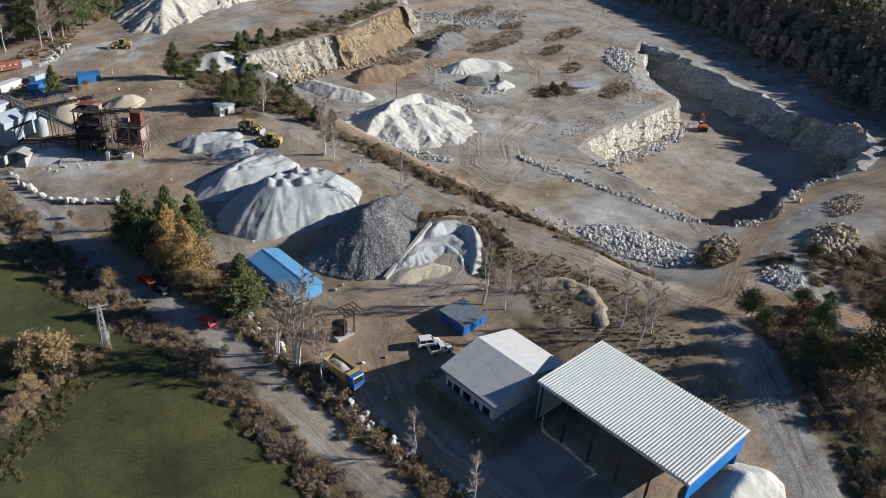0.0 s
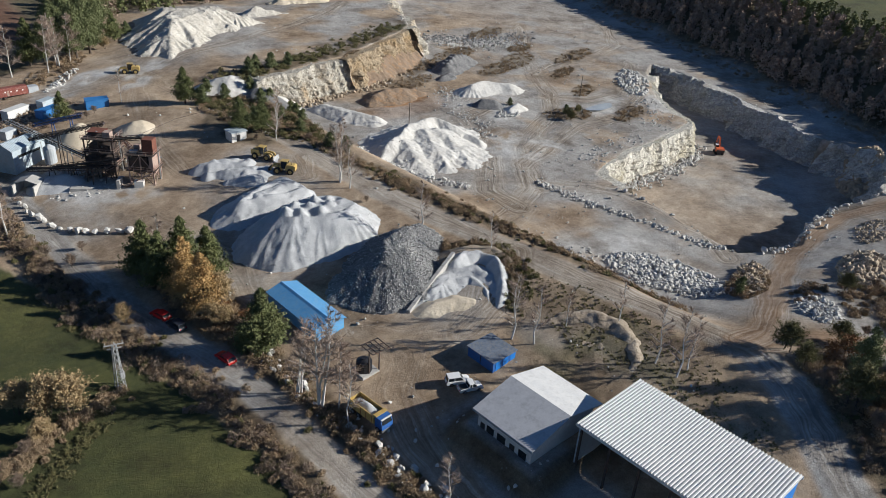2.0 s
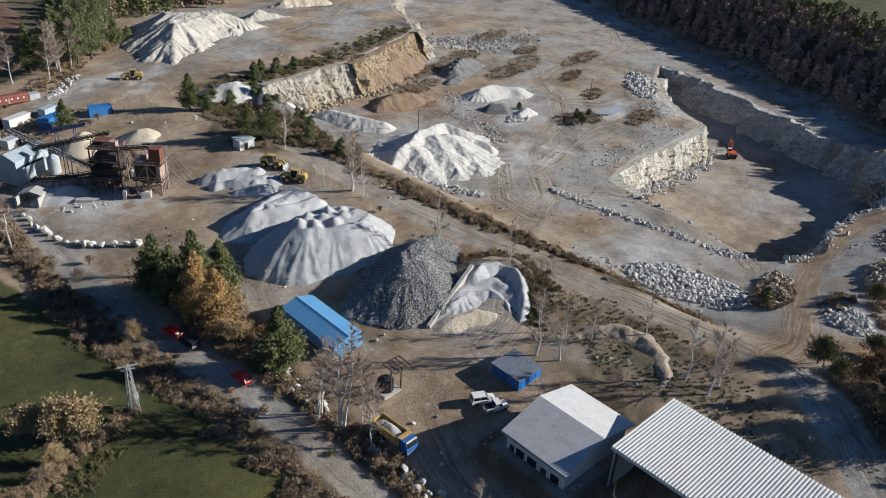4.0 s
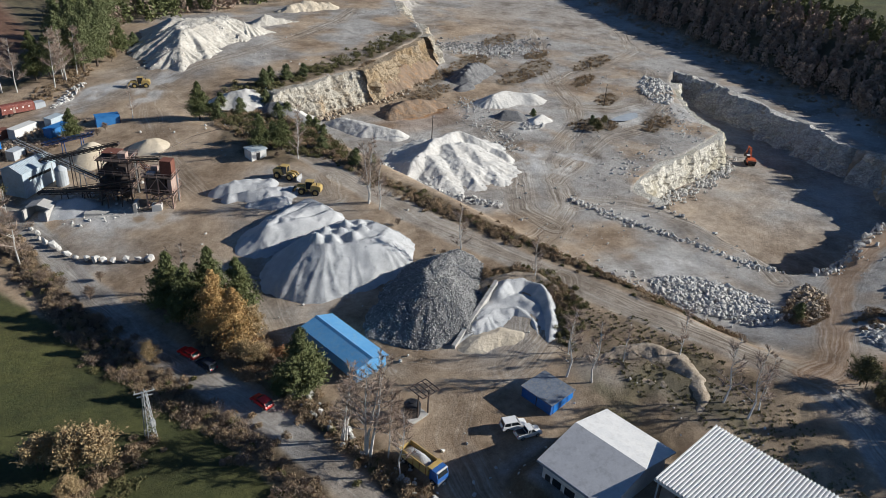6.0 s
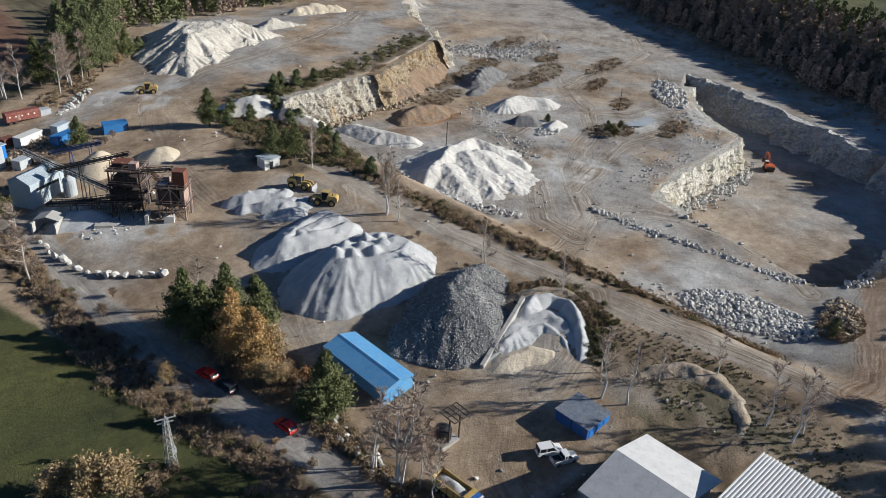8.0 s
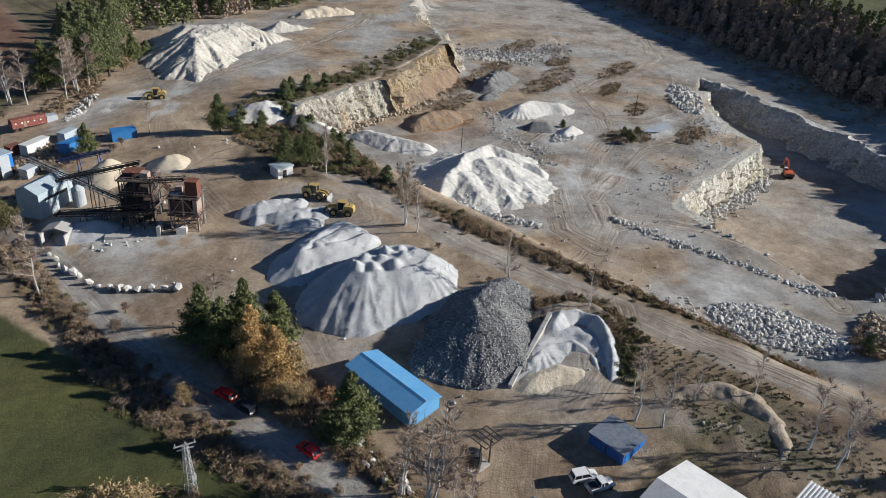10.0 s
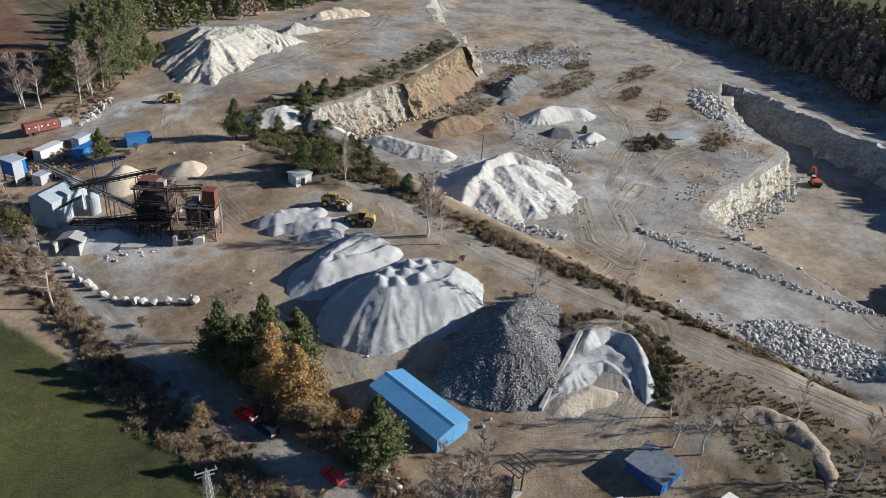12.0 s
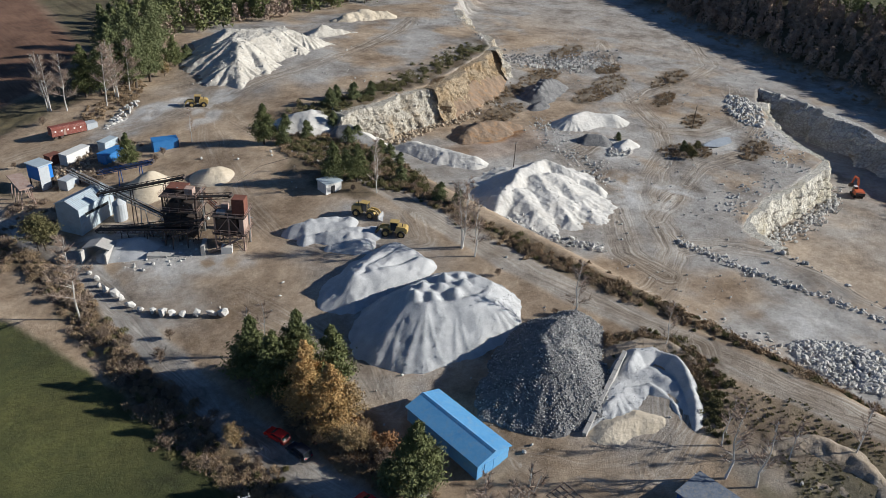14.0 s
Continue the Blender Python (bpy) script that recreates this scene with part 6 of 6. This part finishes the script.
# ---- yard things ----
tank = thing("water_tank", "black ribbed plastic tank on a plinth under a steel frame", "tank", pose(65.6, 92.2, -3.2))
part("tank_body", Shape().tube((0, 0, 0.5), (0, 0, 2.5), 1.35, 1.35, 20).tube((0, 0, 2.5), (0, 0, 2.85), 1.35, 0.6, 20).tube((0, 0, 2.85), (0, 0, 2.98), 0.5, 0.5, 14), M["black_plastic"], tank, smooth=False)
for i in range(5):
    part("rib", Shape().tube((0, 0, 0.7 + 0.4 * i), (0, 0, 0.8 + 0.4 * i), 1.41, 1.41, 20), M["black_plastic"], tank)
part("plinth", Shape().box((0.2, 0, 0.1), (3.6, 3.6, 0.8)), M["concrete"], tank, "rough concrete plinth")
frame_x = Shape()
for px, py in ((-0.6, -1.6), (1.6, -1.6)):
    part("post", Shape().box((px + 0.6, py + 0.2, 2.4), (0.2, 0.2, 5.2)), M["dark_steel"], tank)
for i in range(5):
    frame_x.beam((0.0 + 0.9 * i, -2.4, 5.0), (0.0 + 0.9 * i, 1.0, 5.1), 0.14)
for j in range(3):
    frame_x.beam((0.0, -2.4 + 1.7 * j, 5.0), (3.6, -2.4 + 1.7 * j, 5.05), 0.14)
part("top_frame", frame_x, M["dark_steel"], tank, "dark open steel grid")

mast = thing("lattice_mast", "galvanised lattice power mast with a cross-arm", "mast", pose(33.0, 117.0, -6.3))
for sx in (-1, 1):
    for sy in (-1, 1):
        part("leg", Shape().beam((0.7 * sx, 0.7 * sy, 0), (0.28 * sx, 0.28 * sy, 9.0), 0.12), M["galv"], mast)
lat = Shape()
for i in range(7):
    z0, z1 = 9.0 * i / 7, 9.0 * (i + 1) / 7
    a, b = 0.7 - 0.42 * i / 7, 0.7 - 0.42 * (i + 1) / 7
    for p, q in (((-a, -a), (b, -b)), ((a, -a), (b, b)), ((a, a), (-b, b)), ((-a, a), (-b, -b)), ((a, -a), (-b, -b)), ((a, a), (b, -b))):
        lat.beam((*p, z0), (*q, z1), 0.06)
part("bracing", lat, M["galv"], mast)
part("cross_arm", Shape().beam((-1.5, 0.4, 8.9), (1.5, -0.4, 8.9), 0.14).beam((-1.1, 0.3, 8.2), (1.1, -0.3, 8.2), 0.12), M["galv"], mast)
for i in (-1.3, 0, 1.3):
    part("insulator", Shape().tube((i, -i * 0.27, 8.9), (i, -i * 0.27, 9.5), 0.09, 0.06, 8), M["concrete"], mast)
part("switch_box", Shape().box((0.5, -0.3, 2.8), (0.7, 0.6, 1.1)), M["galv"], mast)


def pole(x, y, tall, label, material=None):
    p = thing("utility_pole", label, "pole", pose(x, y, height_at(x, y)))
    part("shaft", Shape().tube((0, 0, -0.4), (0, 0, tall), 0.14, 0.09, 8), material or M["bark"], p)
    part("cross_arm", Shape().box((0, 0, tall - 0.4), (1.2, 0.1, 0.1)), M["steel"], p)


pole(102.0, 199.0, 7, "wooden pole beside the small hut")
pole(152.5, 183, 8, "tall pole on the quarry floor")
pole(225, 172, 8, "thin pole by the pond")
wire = new("overhead_wire", Shape().tube((102, 199, 9.2), (86, 205, 5.6), 0.05, 0.05, 4).tube((86, 205, 5.6), (70, 192, 8), 0.05, 0.05, 4).mesh("overhead_wire", M["dark_steel"]))
tagged(wire, "dark overhead wire from pole to plant", "wire")

hut = thing("transformer_hut", "small pale hut with a flat roof and open door", "hut", pose(94.2, 188.8, 1.9))
part("wall", panel(Shape(), 0, 4.4, 0, 3.6, -0.4, 2.7), M["white_wall"], hut)
part("roof", panel(Shape(), -0.25, 4.65, -0.25, 3.85, 2.7, 2.95), M["pale_blue"], hut)
# near-black sheet painted for the unlit inside; the wall behind is solid
part("door", panel(Shape(), 1.4, 2.5, -0.04, 0.0, 0, 2.1), M["dark"], hut, "dark sheet for the unlit open doorway")

# wagon and sheds in the north-west
wagon = thing("works_wagon", "red-brown works wagon standing on bare ground", "wagon", pose(62.0, 266.5, -1.0, 0, 0, 4))
body = part("body", Shape().prism([(-1.4, 0.9), (-1.4, 3.0), (-0.9, 3.4), (0.9, 3.4), (1.4, 3.0), (1.4, 0.9)], "x", -5.6, 3.8), M["red_wagon"], wagon)
part("body", Shape().prism([(-1.3, 0.6), (-1.3, 2.7), (1.3, 2.7), (1.3, 0.6)], "x", 4.0, 7.0), M["grey_sheet"], wagon, "grey box body")
for i in range(5):
    part("window", panel(Shape(), -4.8 + 1.7 * i, -4.4 + 1.7 * i, -1.45, -1.4, 2.1, 2.5), M["white_car"], body, "pale window")
part("door", panel(Shape(), -2.4, -1.8, -1.46, -1.4, 1.0, 2.7), M["pale_rust"], body)
for wx in (-4.4, -2.9, 2.0, 3.2):
    part("axle", Shape().tube((wx, -1.0, 0.45), (wx, 1.0, 0.45), 0.45, 0.45, 12), M["dark_steel"], wagon)


def gable_house(name, label, x, y, z, heading, w, d, h, rise, wall, roof, group=""):
    t = thing(name, label, "building", pose(x, y, z, 0, 0, heading), group)
    part("wall", Shape().prism([(-d / 2, -0.6), (d / 2, -0.6), (d / 2, h), (0, h + rise), (-d / 2, h)], "x", -w / 2, w / 2), wall, t)
    for s in (-1, 1):
        part("roof", ribbed_roof([(-w / 2 - 0.3, s * (d / 2 + 0.3), h - 0.1), (w / 2 + 0.3, s * (d / 2 + 0.3), h - 0.1), (w / 2 + 0.3, 0, h + rise + 0.12), (-w / 2 - 0.3, 0, h + rise + 0.12)], 0.5, 0.05), roof, t)
    return t


house = gable_house("plant_house", "tall pale blue sheet-metal plant house with gable roof", 48.6, 216.8, -3.6, 28, 10.6, 6.4, 6.2, 1.3, M["pale_blue"], M["pale_blue"])
part("window_strip", Shape().box((0, -3.22, 4.2), (7.0, 0.06, 0.7)), M["glass"], house)
annex = thing("silo", "pale grey upright sheet silo beside the plant house", "silo", pose(54.5, 212.5, -3.2))
part("shell", Shape().tube((0, 0, 0.2), (0, 0, 4.6), 1.5, 1.5, 16).tube((0, 0, 4.6), (0, 0, 5.5), 1.5, 0.3, 16), M["grey_sheet"], annex)
for i in range(4):
    part("leg", Shape().box((1.1 * (-1) ** i, 1.1 * (-1) ** (i // 2), 0), (0.2, 0.2, 1.0)), M["dark_steel"], annex)

cabin = thing("control_cabin", "small blue control cabin on steel legs", "cabin", pose(46.3, 240.8, -3.2, 0, 0, 20))
part("wall", panel(Shape(), -1.8, 1.8, -2.2, 2.2, 2.6, 6.2), M["blue_paint"], cabin, "blue and pale wall panels")
part("roof", panel(Shape(), -2.1, 2.1, -2.5, 2.5, 6.2, 6.45), M["pale_blue"], cabin)
part("side_panel", panel(Shape(), -1.82, 0.9, -2.26, -2.2, -0.2, 6.0), M["grey_sheet"], cabin)
part("window", panel(Shape(), 1.8, 1.84, -1.4, 0.6, 4.3, 5.4), M["white_car"], cabin)
for px in (-1.6, 1.6):
    for py in (-2.0, 2.0):
        part("leg", Shape().box((px, py, 1.2), (0.25, 0.25, 3.4)), M["dark_steel"], cabin)

trestle = thing("loading_trestle", "old steel loading trestle", "trestle", pose(40.5, 236, -4.0))
for i in range(4):
    for s in (-1, 1):
        part("leg", Shape().beam((s * 1.6, -4 + 2.6 * i, 0), (s * 0.9, -4 + 2.6 * i, 5.2), 0.2), M["pale_rust"], trestle)
part("deck", panel(Shape(), -1.6, 1.6, -5, 5, 5.2, 5.5), M["pale_rust"], trestle)

for x, y, h, w, d, col, lab in ((64.5, 243.2, 25, 7.0, 3.0, "tarp", "blue covered container among the trees"), (77.5, 240.2, -12, 6.4, 3.2, "tarp", "blue tarpaulin roof over a lean-to"), (57.5, 250.5, 28, 8.0, 2.6, "white_wall", "long white container by the upper road"), (66.2, 250.5, 30, 5.0, 2.4, "pale_blue", "pale container beside a hedge"), (52.5, 252.0, 20, 3.4, 2.4, "rust", "rusty steel skip beside the road"), (51.0, 236.0, 30, 4.0, 2.6, "grey_sheet", "grey sheet-metal crate by the plant")):
    c = thing("container", lab, "container", pose(x, y, height_at(x, y), 0, 0, h), "containers")
    part("body", panel(Shape(), -w / 2, w / 2, -d / 2, d / 2, -0.5, 2.4), M[col], c)
    part("lid", panel(Shape(), -w / 2 - 0.1, w / 2 + 0.1, -d / 2 - 0.1, d / 2 + 0.1, 2.4, 2.55), M[col], c)
    for s in (-1, 1):
        part("door", panel(Shape(), w / 2, w / 2 + 0.05, -d / 4 + s * d / 4 - d / 4 + 0.1, s * d / 4 + d / 4 - 0.1, 0.1, 2.2), M["dark_steel"], c)

stockpile("stockpile", "pale sand cone beneath the conveyor", M["cream"], [[(65.5, 221.5, 3.4), (66.3, 221.5, 3.4)]], 0.75, 0.4, 0.1, 31, category="stockpile")
stockpile("stockpile", "sand cone behind the crushing plant", M["cream"], [[(79, 216.5, 3.0), (80.5, 216, 3.2)]], 0.6, 0.4, 0.15, 32, category="stockpile")
stockpile("stockpile", "grey gravel bank under the plant", M["gravel"], [[(50, 200, -1.0), (54, 197, -0.6)]], 0.6, 0.4, 0.15, 33, category="stockpile")

bunker = thing("storage_bay", "low concrete storage bay with a sloped front", "bay", pose(45.0, 200.5, -4.2, 0, 0, -45))
part("side_wall", panel(Shape(), -2.8, -2.4, -2.6, 2.6, -0.4, 2.4), M["concrete"], bunker)
part("side_wall", panel(Shape(), 2.4, 2.8, -2.6, 2.6, -0.4, 2.4), M["concrete"], bunker)
part("back_wall", panel(Shape(), -2.4, 2.4, 2.2, 2.6, -0.4, 2.6), M["concrete"], bunker)
part("roof_slab", Shape().prism([(-2.9, 2.35), (0, 3.2), (2.9, 2.35), (2.9, 2.6), (0, 3.45), (-2.9, 2.6)], "y", -1.0, 2.7), M["concrete"], bunker)


# ---- crushing plant ----
def steel_tower(label, x, y, z, heading, w, d, levels, lift, material, boxes):
    t = thing("crusher_tower", label, "tower", pose(x, y, z, 0, 0, heading), "crusher towers")
    top = levels * lift
    for px in (-w / 2, 0, w / 2):
        for py in (-d / 2, d / 2):
            part("column", Shape().box((px, py, top / 2 - 0.3), (0.28, 0.28, top + 0.6)), material, t)
    for i in range(1, levels + 1):
        part("deck", panel(Shape(), -w / 2 - 0.5, w / 2 + 0.5, -d / 2 - 0.5, d / 2 + 0.5, i * lift, i * lift + 0.16), M["dark_steel"], t)
        rail = Shape()
        for a, b in (((-w / 2 - 0.5, -d / 2 - 0.5), (w / 2 + 0.5, -d / 2 - 0.5)), ((w / 2 + 0.5, -d / 2 - 0.5), (w / 2 + 0.5, d / 2 + 0.5)), ((w / 2 + 0.5, d / 2 + 0.5), (-w / 2 - 0.5, d / 2 + 0.5)), ((-w / 2 - 0.5, d / 2 + 0.5), (-w / 2 - 0.5, -d / 2 - 0.5))):
            for hh in (0.55, 1.1):
                rail.beam((*a, i * lift + hh), (*b, i * lift + hh), 0.07)
            for k in range(5):
                p = Vector((*a, 0)).lerp(Vector((*b, 0)), k / 4)
                rail.beam((p.x, p.y, i * lift), (p.x, p.y, i * lift + 1.1), 0.07)
        part("railing", rail, M["pale_rust"], t, "rusty railing")
    for i in range(levels):
        brace = Shape()
        for s in (-d / 2, d / 2):
            brace.beam((-w / 2, s, i * lift), (0, s, (i + 1) * lift), 0.14).beam((0, s, (i + 1) * lift), (w / 2, s, i * lift), 0.14)
        for s in (-w / 2, w / 2):
            brace.beam((s, -d / 2, i * lift), (s, d / 2, (i + 1) * lift), 0.14)
        part("bracing", brace, material, t)
    for k in range(26):
        p = Vector((rng.uniform(-w / 2, w / 2), rng.uniform(-d / 2 - 0.6, d / 2 + 0.6), rng.uniform(0.4, top + 1.6)))
        q = p + Vector((rng.normal() * 1.6, rng.normal() * 1.4, rng.normal() * 0.9))
        part("strut", Shape().beam(p, q, rng.uniform(0.08, 0.2)), rng.choice([material, M["pale_rust"], M["steel"], M["dark_steel"]]), t)
    part("stair", Shape().beam((-w / 2 - 0.9, -d / 2 - 0.8, 0), (w / 2, -d / 2 - 0.8, lift), 0.8, 0.12), M["pale_rust"], t, "steep steel stair")
    part("pipe", Shape().tube((w / 2 + 0.2, d / 4, 0.2), (w / 2 + 0.2, d / 4, top + 1.0), 0.22, 0.22, 8), M["steel"], t)
    for name, c, s, m, lab in boxes:
        part(name, Shape().box(c, s), M[m], t, lab)
    return t


def hopper(parent, cx, cy, z0, z1, w, material, label):
    sh = Shape()
    a, b = 0.3, w / 2
    mid = z0 + (z1 - z0) * 0.5
    v = [(cx + sx * r, cy + sy * r, z) for r, z in ((a, z0), (b, mid), (b, z1)) for sx, sy in ((-1, -1), (1, -1), (1, 1), (-1, 1))]
    sh.add(v, [(0, 1, 2, 3), (8, 9, 10, 11)] + [(4 * k + i, 4 * k + (i + 1) % 4, 4 * k + 4 + (i + 1) % 4, 4 * k + 4 + i) for k in (0, 1) for i in range(4)])
    part("hopper", sh, material, parent, label)


tower1 = steel_tower("dark rusty screening tower with several decks", 62.6, 196.0, -2.2, -45, 7.0, 5.0, 3, 3.4, M["dark_steel"],
                     [("screen_box", (0, 0, 7.6), (5.4, 3.8, 2.0), "dark_steel", "dark rusty screen box"), ("bin", (-0.4, 0, 4.0), (6.4, 4.4, 3.0), "dark_steel", "dark stained bin"), ("motor", (2.0, 1.0, 9.2), (1.2, 0.9, 0.9), "pale_rust", ""), ("shed_roof", (-1.0, 0.4, 11.6), (4.0, 3.4, 0.2), "rust", "rusty sheet roof"), ("crusher", (1.8, -0.4, 11.0), (1.8, 1.8, 1.6), "pale_rust", "")])
hopper(tower1, 2.0, -1.2, 0.4, 3.2, 2.4, M["dark_steel"], "")
tower2 = steel_tower("rusty loading tower with bins on tall legs", 68.0, 184.6, -1.6, -45, 6.0, 4.6, 2, 4.0, M["pale_rust"],
                     [("bin", (-0.8, 0, 6.0), (4.6, 3.8, 2.6), "dark_steel", "dark steel bin"), ("red_bin", (2.0, -0.6, 10.2), (2.6, 2.6, 3.6), "rust", "red rusted bin"), ("side_panel", (2.6, 0, 6.2), (1.0, 4.4, 3.2), "pale_rust", "dusty pink-grey panels"), ("motor", (-1.6, 0.8, 9.0), (1.4, 1.2, 1.2), "pale_rust", ""), ("beam_box", (-1.8, -1.2, 8.6), (1.8, 1.2, 0.6), "galv", "")])
hopper(tower2, -0.8, 0.0, 2.2, 4.8, 3.4, M["dark_steel"], "")
hopper(tower2, 1.9, 0.0, 2.0, 4.8, 2.4, M["pale_rust"], "dusty hopper")
footing = thing("plant_footing", "low concrete footing wall beneath the crushing plant", "wall", pose(59.6, 187.6, -2.6, 0, 0, -36))
part("slab", panel(Shape(), -9.0, 9.0, -0.6, 3.6, -0.9, 0.3), M["concrete"], footing)
part("buttress", panel(Shape(), 6.4, 8.6, -1.0, 0.6, -0.9, 2.6), M["white_wall"], footing)
part("buttress", panel(Shape(), 2.2, 3.0, -0.9, 2.0, -0.9, 2.8), M["concrete"], footing)


def conveyor(label, a, b, material, wide=1.1, legs=2):
    a, b = Vector(a), Vector(b)
    t = thing("conveyor", label, "conveyor", pose(a.x, a.y, a.z), "conveyors")
    e = b - a
    side = Vector((e.y, -e.x, 0)).normalized() * wide / 2
    up = Vector((0, 0, 0.9))
    for s in (-1, 1):
        f = Shape().beam(side * s, e + side * s, 0.14).beam(side * s + up, e + side * s + up, 0.12)
        n = max(4, int(e.length / 1.4))
        for i in range(n):
            f.beam(e * i / n + side * s, e * (i + 1) / n + side * s + up * (1 if i % 2 == 0 else 1), 0.09).beam(e * i / n + side * s, e * i / n + side * s + up, 0.09)
        part("truss", f, material, t)
    q = (e.normalized()).to_track_quat("Z", "Y")
    part("belt", Shape().add([side * 0.85 + up * 0.6, -side * 0.85 + up * 0.6, e - side * 0.85 + up * 0.6, e + side * 0.85 + up * 0.6, side * 0.85 + up * 0.45, -side * 0.85 + up * 0.45, e - side * 0.85 + up * 0.45, e + side * 0.85 + up * 0.45],
                             [(0, 1, 2, 3), (7, 6, 5, 4), (0, 4, 5, 1), (2, 6, 7, 3), (1, 5, 6, 2), (3, 7, 4, 0)]), M["rubber"], t, "dark rubber belt")
    for p in (Vector((0, 0, 0)), e):
        part("drum", Shape().tube(p + side * 1.1 + up * 0.5, p - side * 1.1 + up * 0.5, 0.32, 0.32, 10), M["dark_steel"], t)
    for i in range(legs):
        p = a + e * (i + 1) / (legs + 0.6)
        drop = height_at(p.x, p.y) - 0.2 - p.z
        for s in (-1, 1):
            part("support_leg", Shape().beam(p - a + side * s, p - a + side * s * 1.8 + Vector((0, 0, drop)), 0.16), material, t)


conveyor("long dark conveyor rising to the screening tower", (50.5, 212.5, 4.2), (64.5, 199.0, 9.6), M["dark_steel"])
conveyor("grey lattice conveyor descending past the plant house", (49.0, 226.0, 5.2), (59.5, 199.0, 1.6), M["galv"])
conveyor("dark conveyor between the two towers", (62.5, 194.5, 7.2), (68.5, 185.5, 9.4), M["dark_steel"], 1.2, 0)
conveyor("low dark conveyor under the plant", (47.5, 206.5, -1.2), (61.0, 190.0, 1.8), M["dark_steel"], 1.8, 3)
conveyor("conveyor feeding the bins from below", (52.0, 203.5, -1.0), (63.0, 188.5, 4.0), M["dark_steel"], 1.4, 3)
conveyor("blue-painted conveyor over the sand cone", (57.0, 232.0, 0.8), (67.0, 222.5, 4.6), M["blue_dark"])
conveyor("short rusty conveyor at the tower's foot", (72.0, 190.0, -0.4), (67.5, 197.0, 5.6), M["rust"], 1.0, 1)

pond = new("pond", Shape().add([(221 + 6.5 * math.cos(a) * (1 + 0.2 * math.sin(3 * a)), 159.5 + 2.8 * math.sin(a) * (1 + 0.15 * math.cos(2 * a)), -1.55) for a in (2 * math.pi * i / 28 for i in range(28))], [tuple(range(28))]).mesh("pond", M["water"]))
tagged(pond, "shallow pond of still grey water", "water", kind="structure")

# loose stones everywhere on the bare ground
_q = np.concatenate([np.stack([rng.uniform(120, 300, 9000), rng.uniform(60, 300, 9000)], -1), np.stack([rng.uniform(55, 108, 1200), rng.uniform(50, 240, 1200)], -1)])
_q = _q[(vnoise(_q[:, 0], _q[:, 1], 16, 3, 70) > 0.05) & (inside(_q[:, 0], _q[:, 1], PIT) < 0)]
rubble("loose stones strewn over the bare ground", _q, 0.0, 0.15, 0.9, M["rock"], 5.0)
